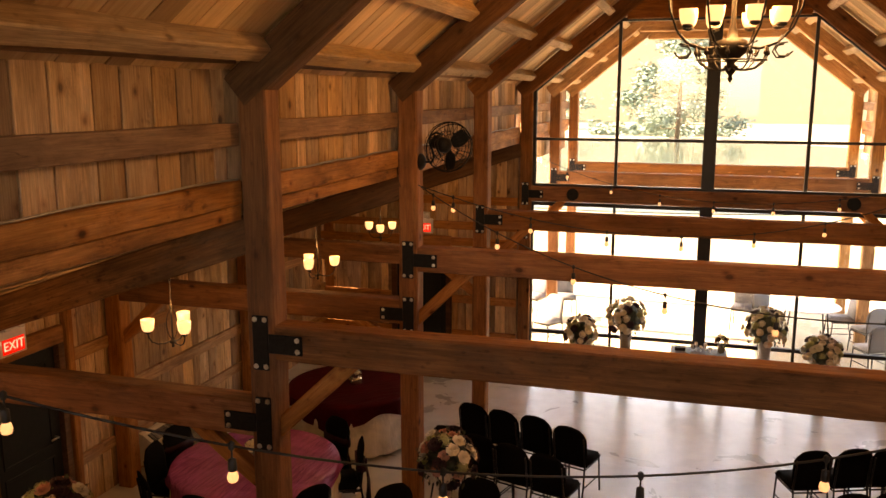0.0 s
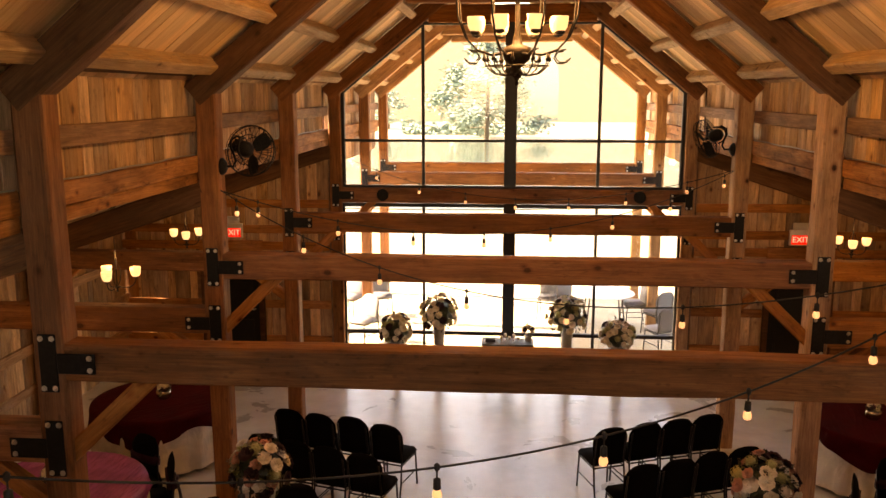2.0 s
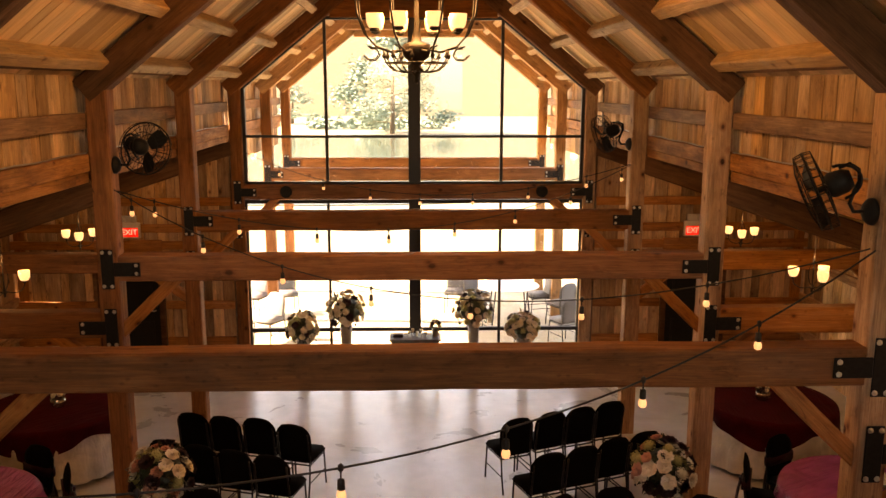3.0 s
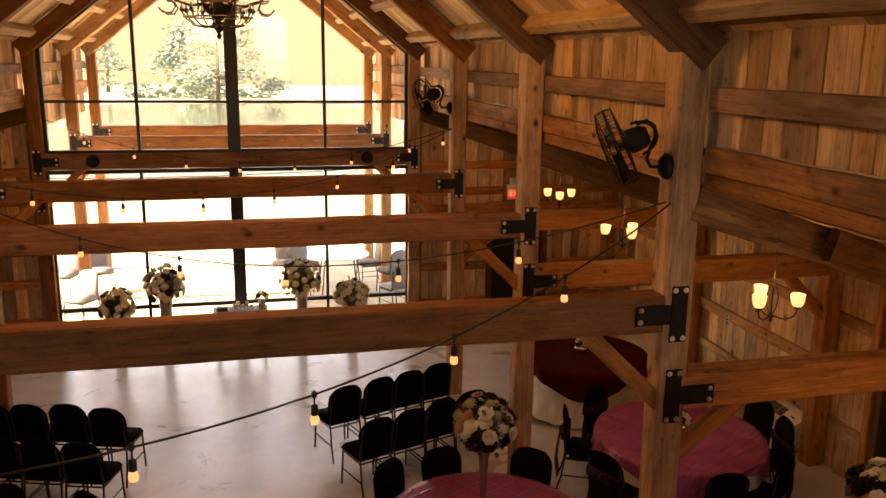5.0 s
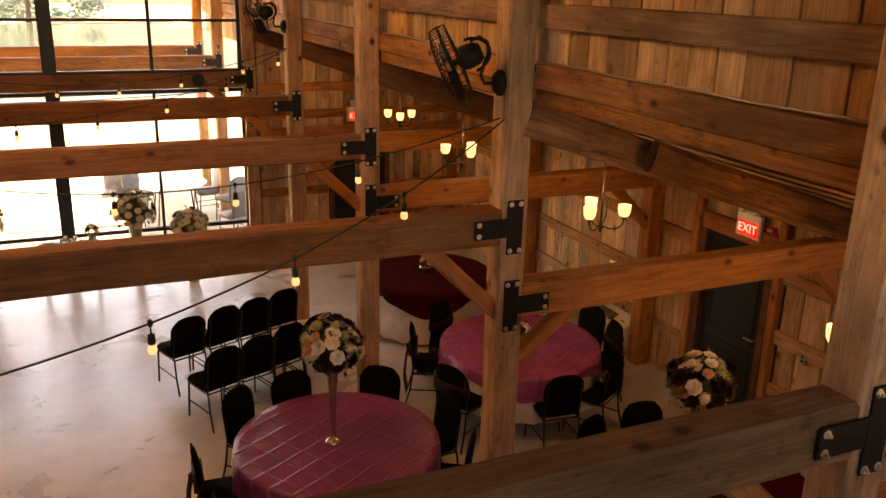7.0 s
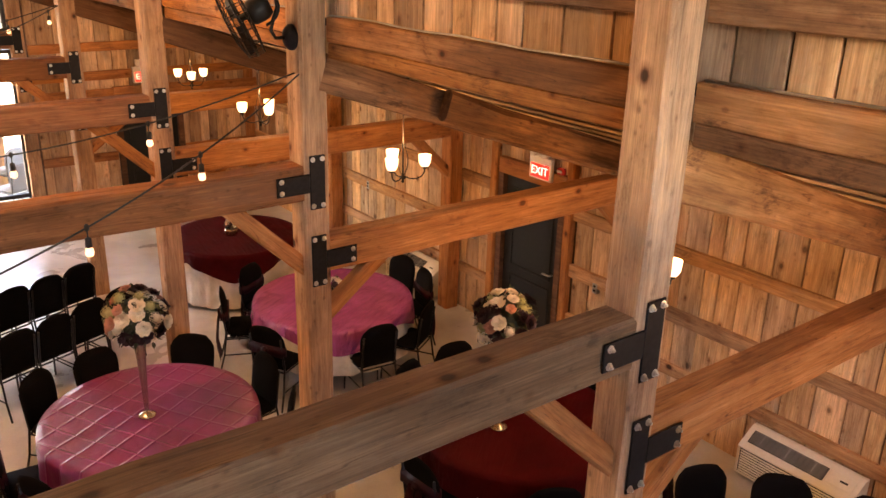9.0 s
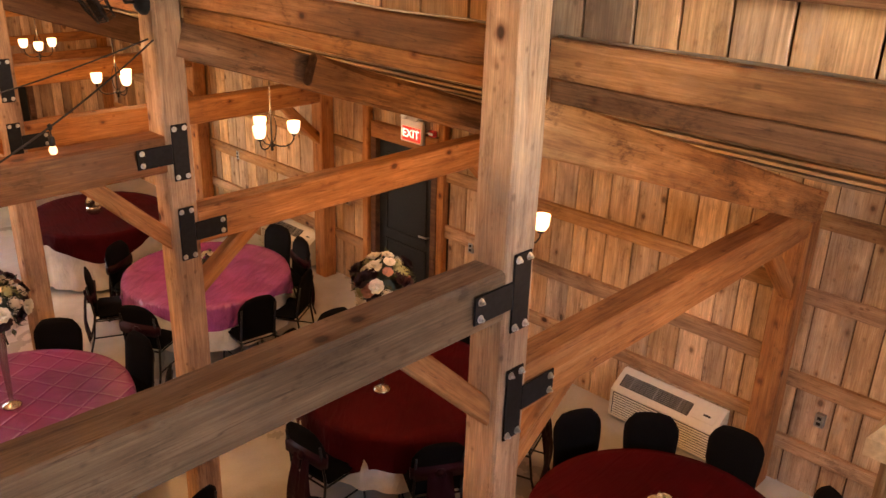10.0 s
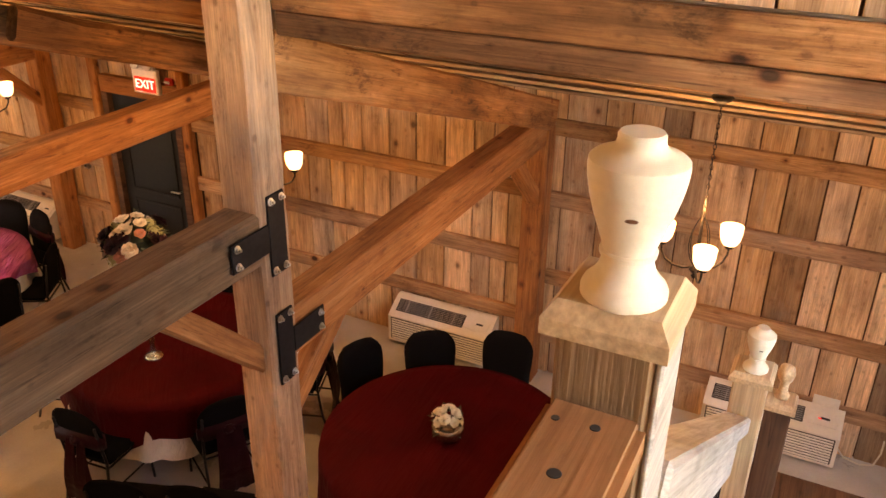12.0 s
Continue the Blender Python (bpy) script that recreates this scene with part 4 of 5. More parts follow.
# ---- chairs ----
def chair_at_origin(name, sash=False, tone=M_CHAIR):
    """Stacking banquet chair facing +y, its feet on z = 0."""
    ob = thing(name, "black padded banquet chair with a burgundy sash on its back" if sash else "black padded banquet chair with black tubular frame", "chair")
    bm = box((0.42, 0.42, 0.075), (0, 0, 0), 0.028, segments=3)
    part("seat", bm, tone, ob, "", pose(0, 0.02, 0.455), True)
    # padded back with a rounded, slightly crowned top
    bm = bmesh.new()
    rows, cols = 9, 8
    grid = {}
    for sy in (0, 1):
        for i in range(rows + 1):
            f = i / rows
            half = 0.185 + 0.03 * math.sin(f * 2.2) - (0.075 * max(0, (f - 0.72) / 0.28) ** 2)
            for j in range(cols + 1):
                u = -1 + 2 * j / cols
                top = 0.02 * (1 - u * u) * f
                puff = 0.022 * (1 - u ** 4) * (1 - (2 * f - 1) ** 6) + 0.006
                y = (-1 if sy else 1) * puff * (0.8 if sy else 1) - 0.06 * f * f
                grid[sy, i, j] = bm.verts.new((u * half, y, f * 0.46 + top))
    for sy in (0, 1):
        for i in range(rows):
            for j in range(cols):
                q = [grid[sy, i, j], grid[sy, i, j + 1], grid[sy, i + 1, j + 1], grid[sy, i + 1, j]]
                bm.faces.new(q if sy else list(reversed(q)))
    rim = [(i, 0) for i in range(rows + 1)] + [(rows, j) for j in range(1, cols + 1)] + [(i, cols) for i in range(rows - 1, -1, -1)] + [(0, j) for j in range(cols - 1, 0, -1)]
    for k in range(len(rim)):
        a, b = rim[k], rim[(k + 1) % len(rim)]
        bm.faces.new((grid[0, a[0], a[1]], grid[1, a[0], a[1]], grid[1, b[0], b[1]], grid[0, b[0], b[1]]))
    bmesh.ops.recalc_face_normals(bm, faces=bm.faces)
    part("backrest", bm, tone, ob, "", pose(0, -0.19, 0.44), True)
    for sx in (-1, 1):
        part("leg", tube([(sx * 0.19, 0.20, 0.43), (sx * 0.20, 0.225, 0.0)], 0.011, None, 8), M_CHROME, ob, "", None, True)
        part("leg", tube([(sx * 0.185, -0.245, 0.80), (sx * 0.19, -0.20, 0.46), (sx * 0.195, -0.235, 0.2), (sx * 0.20, -0.29, 0.0)], 0.011, None, 8), M_CHROME, ob, "", None, True)
        part("stretcher", tube([(sx * 0.197, 0.21, 0.20), (sx * 0.197, -0.23, 0.20)], 0.008, None, 6), M_CHROME, ob)
    part("seat_frame", tube([(-0.19, 0.2, 0.41), (0.19, 0.2, 0.41), (0.19, -0.2, 0.41), (-0.19, -0.2, 0.41)], 0.011, None, 6, True), M_CHROME, ob)
    if sash:
        bm = bmesh.new()
        box((0.445, 0.088, 0.15), (0, -0.212, 0.66), 0.03, bm, segments=3)
        part("sash_band", bm, M_SASH, ob, "wide burgundy satin band", None, True)
        for sx, dx in ((-1, -0.05), (1, 0.045)):
            bm = bmesh.new()
            prev = None
            for i in range(8):
                f = i / 7
                z = 0.66 - 0.56 * f
                y = -0.265 - 0.035 * math.sin(f * 3) - 0.02 * f
                wv = 0.045 + 0.035 * f
                row = [bm.verts.new((dx + sx * 0.02 * f + t * wv, y + 0.012 * math.sin(t * 5 + f * 4) + off, z)) for off in (0, 0.006) for t in (-1, -0.5, 0, 0.5, 1)]
                if prev:
                    for o in (0, 5):
                        for k in range(4):
                            bm.faces.new((prev[o + k], prev[o + k + 1], row[o + k + 1], row[o + k]))
                prev = row
            part("sash_tail", bm, M_SASH, ob, "hanging burgundy sash end", None, True)
        part("knot", box((0.09, 0.05, 0.08), (0, -0.265, 0.66), 0.02, segments=2), M_SASH, ob, "sash knot", None, True)
    return ob


plain_chair = chair_at_origin("banquet_chair")
sash_chair = chair_at_origin("banquet_chair", True)
porch_chair = chair_at_origin("banquet_chair", False, M_CHAIR_GREY)
USED = {}


def chair(x, y, face, sash=False, group="", label="", z=0.0):
    """A chair at x, y that faces the compass angle face (0: +y, 90: -x)."""
    src = porch_chair if z < 0 else sash_chair if sash else plain_chair
    m = pose(x, y, z, 0, 0, face)
    if src.name not in USED:
        USED[src.name] = True
        src.matrix_basis = m
        ob = src
    else:
        ob = copy_thing(src, m)
    if group:
        ob["group"] = group
    if label:
        ob["label"] = label
    return ob


# backs stand at these places; each chair looks towards the great window
for s, rows_ in ((1, (((1.21, 9.42), (1.63, 9.60), (2.03, 9.75), (2.43, 9.93)), ((1.43, 8.46), (1.83, 8.62), (2.22, 8.83), (2.62, 9.0)))), (-1, (((-1.42, 9.31), (-1.85, 9.51), (-2.26, 9.58), (-2.67, 9.70)), ((-1.54, 8.49), (-1.96, 8.64), (-2.36, 8.78), (-2.76, 8.92))))):
    turn = 20 if s > 0 else -18
    for row in rows_:
        for x, y in row:
            d = Matrix.Rotation(radians(turn), 2) @ Vector((0, 0.25))
            chair(x + d.x, y + d.y, turn + RNG.uniform(-2, 2), False, "rows of chairs facing the window", "black padded banquet chair standing in a row on concrete")


# ---- tables with cloths ----
def cloth_mesh(radius, drop, waves, depth, seed, corners=0, corner_drop=0.0, fold=0.0):
    """A round cloth: flat top, rounded edge and a skirt that hangs in folds."""
    rng = random.Random(seed)
    bm = bmesh.new()
    n = 144
    ph = [rng.uniform(0, 6.28) for _ in range(4)]

    def lower(a):
        d = drop
        if corners:
            d += corner_drop * abs(math.cos(corners / 2 * a + ph[0])) ** 1.6
        return d

    rings = []
    centre = bm.verts.new((0, 0, 0))
    for fr in (0.25, 0.5, 0.75, 0.93):
        rings.append([bm.verts.new((radius * fr * math.cos(2 * math.pi * k / n), radius * fr * math.sin(2 * math.pi * k / n), fold * noise.noise((fr * 6 * math.cos(2 * math.pi * k / n), fr * 6 * math.sin(2 * math.pi * k / n), seed)))) for k in range(n)])
    for i in range(9):
        f = i / 8
        ring = []
        for k in range(n):
            a = 2 * math.pi * k / n
            g = (math.sin(waves * a + ph[1]) + 0.5 * math.sin(waves * 1.63 * a + ph[2])) * depth * max(0, f - 0.08)
            r = radius + 0.012 * math.sin(min(1, f * 6) * 1.57) + g + 0.02 * f
            z = -lower(a) * max(0.0, f) - 0.006 * (1 if i else 0)
            ring.append(bm.verts.new((r * math.cos(a), r * math.sin(a), z)))
        rings.append(ring)
    for k in range(n):
        bm.faces.new((centre, rings[0][k], rings[0][(k + 1) % n]))
    for a, b in zip(rings, rings[1:]):
        for k in range(n):
            bm.faces.new((a[k], b[k], b[(k + 1) % n], a[(k + 1) % n]))
    bmesh.ops.recalc_face_normals(bm, faces=bm.faces)
    return bm


def round_table(x, y, r, mat, over, under, seed, label, corners=0):
    """A folding table, a long cloth under and a coloured cloth over it."""
    t = thing("round_table", "round folding banquet table hidden under its cloths", "table", pose(x, y, 0), "round tables in the hall")
    part("tabletop", lathe([(0.01, 0.72), (r - 0.03, 0.72), (r - 0.02, 0.735), (r - 0.03, 0.748), (0.01, 0.748)], 48), M_CEIL, t)
    for k in range(4):
        a = radians(45 + 90 * k)
        part("leg", tube([(0.55 * r * math.cos(a), 0.55 * r * math.sin(a), 0.72), (0.6 * r * math.cos(a), 0.6 * r * math.sin(a), 0.0)], 0.014), M_CHROME, t)
    if under:
        c = link("tablecloth", cloth_mesh(r, under, 22, 0.018, seed + 1), M_WHITE, None, pose(x, y, 0.752), True)
        tagged(c, "long white undercloth hanging in soft folds from the table", "tablecloth")
    c = link("tablecloth", cloth_mesh(r + 0.012, over, 13, 0.02, seed, corners, 0.2 if corners else 0.0, 0.004), mat, None, pose(x, y, 0.757, 0, 0, seed * 17 % 90), True)
    tagged(c, label, "tablecloth")
    return 0.765


PIN = "burgundy pintuck satin tablecloth with a stitched diamond grid"
PLUM = "shiny plum satin tablecloth over a round table"
RED = "dark red tablecloth draped over a round table"
for s in (-1, 1):
    round_table(s * 2.07, 6.52, 0.88, M_PINTUCK, 0.42, 0.0, 3 + s, PIN)
    round_table(s * 4.58, 7.78, 0.88, M_PINK, 0.07, 0.50, 6 + s, PLUM, 4)
    round_table(s * 4.55, 10.35, 0.85, M_RED, 0.14, 0.70, 9 + s, RED, 4)
    round_table(s * 4.60, 4.66, 0.88, M_RED, 0.26, 0.48, 12 + s, RED, 4)
round_table(4.55, 2.08, 0.90, M_RED, 0.45, 0.0, 16, RED)


def ring_of_chairs(x, y, r, angles, sash, group):
    """Chairs round a table; an angle is the compass way from the table's centre to the chair (0: +x)."""
    for a in angles:
        a += RNG.uniform(-4, 4)
        rr = r + RNG.uniform(-0.05, 0.06)
        cx, cy = x + rr * math.cos(radians(a)), y + rr * math.sin(radians(a))
        chair(cx, cy, a + 90 + RNG.uniform(-6, 6), sash, group)


ring_of_chairs(2.07, 6.52, 0.93, (128, 92, 48, 8, -32), False, "chairs round the pintuck table")
ring_of_chairs(2.07, 6.52, 0.95, (178, 215), True, "chairs round the pintuck table")
ring_of_chairs(-2.07, 6.52, 0.93, (52, 88, 132, 172, 212), False, "chairs round the pintuck table")
ring_of_chairs(4.58, 7.78, 0.95, (152, 118, 205, 350), True, "chairs round the plum tables")
ring_of_chairs(4.58, 7.78, 0.95, (262, 20, 300), False, "chairs round the plum tables")
ring_of_chairs(-4.58, 7.78, 0.95, (30, 62, 165, 330), True, "chairs round the plum tables")
ring_of_chairs(-4.58, 7.78, 0.95, (195, 230, 275), False, "chairs round the plum tables")
ring_of_chairs(4.60, 4.66, 0.98, (186, 238, 292), True, "chairs round the red tables")
ring_of_chairs(4.60, 4.66, 0.98, (110, 76, 20), False, "chairs round the red tables")
ring_of_chairs(-4.60, 4.66, 0.98, (60, 110, 160), False, "chairs round the red tables")
ring_of_chairs(4.55, 2.08, 0.98, (64, 36, 4, -33), False, "chairs round the red tables")
for x, y, a in ((2.34, 4.58, 20), (3.24, 3.79, -70), (3.44, 3.28, -74)):
    chair(x, y, a, True, "spare chairs")


# ---- flower arrangements ----
def bloom_mesh(kind, seed):
    """One flower head about 1 across: cupped petals in three whorls, or a cluster of small florets."""
    rng = random.Random(seed)
    bm = bmesh.new()
    if kind == "rose":
        for ring, (count, tilt, size, lift) in enumerate(((5, 78, 0.30, 0.10), (6, 52, 0.42, 0.04), (7, 25, 0.50, -0.04))):
            for k in range(count):
                a = 2 * math.pi * (k + 0.4 * ring) / count + rng.uniform(-0.15, 0.15)
                rot = Matrix.Rotation(a, 3, "Z") @ Matrix.Rotation(radians(-tilt + rng.uniform(-8, 8)), 3, "Y")
                rows = []
                for i in range(4):
                    f = i / 3
                    half = size * (0.35 + 0.55 * math.sin(f * 2.3))
                    rows.append([bm.verts.new(rot @ Vector((f * size, t * half, 0.16 * size * (t * t) + 0.10 * math.sin(f * 3) * size)) + Vector((0, 0, lift))) for t in (-1, -0.4, 0.4, 1)])
                for p, q in zip(rows, rows[1:]):
                    for j in range(3):
                        bm.faces.new((p[j], p[j + 1], q[j + 1], q[j]))
        g = bmesh.ops.create_icosphere(bm, subdivisions=1, radius=0.2)
        bmesh.ops.translate(bm, vec=(0, 0, 0.10), verts=g["verts"])
    else:
        for k in range(46):
            z = 1 - 1.7 * (k + 0.5) / 46
            a = 2.39996 * k
            r = math.sqrt(max(0, 1 - z * z))
            n = Vector((r * math.cos(a), r * math.sin(a), z))
            c = n * (0.40 + rng.uniform(-0.04, 0.05))
            q = n.to_track_quat("Z", "Y").to_matrix()
            spin = rng.uniform(0, 1.5)
            mid = bm.verts.new(c - n * 0.02)
            ringv = [bm.verts.new(c + q @ Vector((0.10 * (1 if j % 2 == 0 else 0.55) * math.cos(spin + j * math.pi / 4), 0.10 * (1 if j % 2 == 0 else 0.55) * math.sin(spin + j * math.pi / 4), 0.03))) for j in range(8)]
            for j in range(8):
                bm.faces.new((mid, ringv[j], ringv[(j + 1) % 8]))
        bmesh.ops.create_icosphere(bm, subdivisions=1, radius=0.36)
    return bm


def to_mesh(name, bm, mat):
    me = bpy.data.meshes.new(name)
    bm.normal_update()
    bm.to_mesh(me)
    bm.free()
    me.materials.append(mat)
    me.polygons.foreach_set("use_smooth", [True] * len(me.polygons))
    return me


BLOOMS = [
    (to_mesh("bloom", bloom_mesh("rose", 1), M_CREAM), 0.085, 5),
    (to_mesh("bloom", bloom_mesh("puff", 2), M_GREENISH), 0.095, 4),
    (to_mesh("bloom", bloom_mesh("rose", 3), M_PLUM), 0.095, 5),
    (to_mesh("bloom", bloom_mesh("rose", 4), M_BLUSH), 0.075, 4),
    (to_mesh("bloom", bloom_mesh("puff", 5), M_CREAM), 0.09, 2),
]


def leaves(parent, centre, radius, count, seed, mat=M_LEAF, size=0.05):
    rng = random.Random(seed)
    bm = bmesh.new()
    for _ in range(count):
        n = Vector((rng.gauss(0, 1), rng.gauss(0, 1), rng.gauss(0, 1) * 0.9)).normalized()
        c = Vector(centre) + n * radius * rng.uniform(0.55, 1.03)
        q = (n + Vector((rng.gauss(0, 0.5), rng.gauss(0, 0.5), rng.gauss(0, 0.5)))).to_track_quat("X", "Z").to_matrix()
        ln = size * rng.uniform(0.7, 1.5)
        pts = [(0, 0, 0), (0.4, 0.28, 0.05), (1, 0, -0.08), (0.4, -0.28, 0.05)]
        v = [bm.verts.new(c + q @ (Vector(p) * ln)) for p in pts]
        bm.faces.new((v[0], v[1], v[2]))
        bm.faces.new((v[0], v[2], v[3]))
    part("leaves", bm, mat, parent, "dark green leaves between the blooms")


def blooms(parent, centre, radius, count, seed, low=-0.55, k=1.0, bag=None):
    rng = random.Random(seed)
    bag = bag or [b for b in BLOOMS for _ in range(b[2])]
    for i in range(count):
        z = 1 - (1 - low) * (i + 0.5) / count
        a = 2.39996 * i + rng.uniform(-0.3, 0.3)
        r = math.sqrt(max(0, 1 - z * z))
        n = Vector((r * math.cos(a), r * math.sin(a), z))
        me, size, _ = rng.choice(bag)
        c = Vector(centre) + n * radius * rng.uniform(0.86, 1.06)
        sc = size * rng.uniform(0.85, 1.2) * k
        ob = new("bloom", me)
        ob.parent = parent
        q = (n + Vector((0, 0, 0.25))).to_track_quat("Z", "Y")
        ob.matrix_basis = Matrix.LocRotScale(c, q, (sc, sc, sc * 0.85))


def tall_arrangement(x, y, z, vase_h, ball, seed, mat=M_VASE, top=0.06, foot=0.075, group="tall flower centrepieces", trumpet=True, bag=None):
    ob = thing("flower_arrangement", "cream, blush and burgundy flower ball in a tall trumpet vase" if trumpet else "cream and burgundy flowers in a tapered grey floor vase", "flowers", pose(x, y, z), group)
    if trumpet:
        prof = [(0.001, 0.0), (foot, 0.0), (foot, 0.008), (foot * 0.75, 0.022), (0.022, 0.04), (0.018, 0.06), (0.022, 0.16), (0.032, vase_h * 0.6), (top * 0.8, vase_h * 0.9), (top, vase_h), (top - 0.006, vase_h), (0.01, vase_h - 0.05)]
    else:
        prof = [(0.001, 0.0), (foot, 0.0), (foot * 1.02, 0.01), (top * 0.8, vase_h * 0.6), (top, vase_h), (top - 0.01, vase_h), (top * 0.7, vase_h - 0.08), (0.001, vase_h - 0.08)]
    part("vase", lathe(prof, 28), mat, ob, "", None, True)
    c = (0, 0, vase_h + ball * 0.62)
    bm = bmesh.new()
    for k in range(9):
        a = k * 0.7
        tube([(0, 0, vase_h - 0.04), (0.5 * ball * math.cos(a), 0.5 * ball * math.sin(a), vase_h + ball * 0.7)], 0.004, bm, 5)
    part("stems", bm, M_LEAF, ob)
    g = bmesh.new()
    bmesh.ops.create_icosphere(g, subdivisions=2, radius=ball * 0.72)
    for v in g.verts:
        v.co *= 1 + 0.18 * noise.noise(v.co * 14)
    part("foliage", g, M_LEAF, ob, "dark dense foliage core", Matrix.Translation(c))
    leaves(ob, c, ball, 240, seed)
    blooms(ob, c, ball * 0.95, 46, seed, -0.6, 1.28, bag)
    return ob


TOP = 0.762
# paler bloom mix for the window vases stands in for the glare there
PALE = [BLOOMS[0]] * 5 + [BLOOMS[1]] * 3 + [BLOOMS[2]] * 2 + [BLOOMS[4]] * 3
for s in (-1, 1):
    tall_arrangement(s * 2.03, 6.50, TOP, 0.76, 0.245, 20 + s)
    tall_arrangement(s * 4.36, 4.66, TOP, 0.85, 0.235, 30 + s)
tall_arrangement(-1.12, 13.35, 0.0, 0.99, 0.31, 41, M_GREYPOT, 0.10, 0.07, "flower vases before the window", False, PALE)
tall_arrangement(0.95, 13.35, 0.0, 0.99, 0.31, 42, M_GREYPOT, 0.10, 0.07, "flower vases before the window", False, PALE)
tall_arrangement(-1.80, 13.2, 0.0, 0.76, 0.26, 43, M_GREYPOT, 0.10, 0.08, "flower vases before the window", False, PALE)
tall_arrangement(1.74, 13.2, 0.0, 0.76, 0.26, 44, M_GREYPOT, 0.10, 0.08, "flower vases before the window", False, PALE)


def bowl(x, y, z, seed, label, r=0.095):
    ob = thing("flower_bowl", label, "flowers", pose(x, y, z), "low flower bowls")
    part("bowl", lathe([(0.001, 0.0), (r * 0.72, 0.0), (r * 0.95, 0.03), (r, 0.075), (r * 0.93, 0.105), (r * 0.88, 0.105), (r * 0.8, 0.07), (0.001, 0.06)], 28), M_VASE, ob, "silver mercury-glass bowl", None, True)
    leaves(ob, (0, 0, 0.12), r * 1.05, 60, seed, M_LEAF, 0.035)
    blooms(ob, (0, 0, 0.135), r * 0.72, 11, seed, 0.1, 0.80 * r / 0.095, [BLOOMS[0], BLOOMS[0], BLOOMS[0], BLOOMS[2]])
    return ob


bowl(4.56, 2.10, TOP, 61, "small silver bowl of cream roses on the red table", 0.118)
bowl(4.62, 7.80, TOP, 62, "small silver bowl of cream flowers on the plum table")
bowl(-4.62, 7.80, TOP, 63, "small silver bowl of cream flowers on the plum table")
bowl(4.5, 10.35, TOP, 64, "small silver bowl of cream flowers on the red table")
bowl(-4.5, 10.35, TOP, 65, "small silver bowl of cream flowers on the red table")

# ---- ceremony table before the window ----
alt = thing("console_table", "small grey painted console table before the window", "table", pose(0.0, 13.4, 0))
part("tabletop", box((0.84, 0.40, 0.03), (0, 0, 0.71), 0.004), M_CONSOLE, alt)
part("apron", box((0.78, 0.34, 0.10), (0, 0, 0.645), 0.004), M_CONSOLE, alt)
for sx in (-1, 1):
    for sy in (-1, 1):
        part("leg", box((0.05, 0.05, 0.60), (sx * 0.36, sy * 0.14, 0.30), 0.004), M_CONSOLE, alt)
box_ob = link("keepsake_box", box((0.16, 0.12, 0.05), (0, 0, 0.025), 0.006), M_DARK, None, pose(-0.28, 13.38, 0.725))
tagged(box_ob, "small black keepsake box lying on the console table", "box")
for k, (x, h) in enumerate(((-0.10, 0.09), (-0.04, 0.12), (0.03, 0.08), (0.10, 0.11), (0.17, 0.07))):
    g = thing("candle_glass", "small clear candle glass on the console table", "candle holder", pose(x, 13.40 + 0.04 * (k % 2), 0.725), "candle glasses")
    part("glass", lathe([(0.001, 0), (0.02, 0), (0.006, 0.012), (0.006, h * 0.4), (0.024, h * 0.55), (0.026, h), (0.022, h), (0.001, h * 0.6)], 14), M_GLASSY, g, "", None, True)
    part("candle", lathe([(0.001, h * 0.6), (0.018, h * 0.6), (0.018, h * 0.9), (0.001, h * 0.9)], 12), M_WHITE, g)
v = thing("flower_vase", "short grey vase with blush flowers on the console table", "flowers", pose(0.33, 13.4, 0.725))
part("vase", lathe([(0.001, 0), (0.045, 0), (0.055, 0.06), (0.06, 0.13), (0.054, 0.13), (0.001, 0.1)], 20), M_GREYPOT, v, "", None, True)
leaves(v, (0, 0, 0.19), 0.10, 60, 71, M_LEAF, 0.04)
blooms(v, (0, 0, 0.18), 0.09, 14, 72, -0.1, 0.75)


# ---- lamps ----
def bell(r, h):
    return [(r * 0.30, 0.0), (r * 0.62, h * 0.06), (r * 0.86, h * 0.3), (r * 0.96, h * 0.62), (r, h), (r * 0.93, h), (r * 0.88, h * 0.6), (r * 0.5, h * 0.12)]


def chain(bm, x, y, z0, z1, link_len=0.034):
    n = max(2, int((z1 - z0) / (link_len * 0.78)))
    for k in range(n):
        z = z0 + (z1 - z0) * (k + 0.5) / n
        pts = []
        for j in range(8):
            a = 2 * math.pi * j / 8
            u, w = 0.008 * math.cos(a), link_len * 0.55 * math.sin(a)
            pts.append((x + (u if k % 2 else 0), y + (0 if k % 2 else u), z + w))
        tube(pts, 0.0022, bm, 4, True)
    return bm


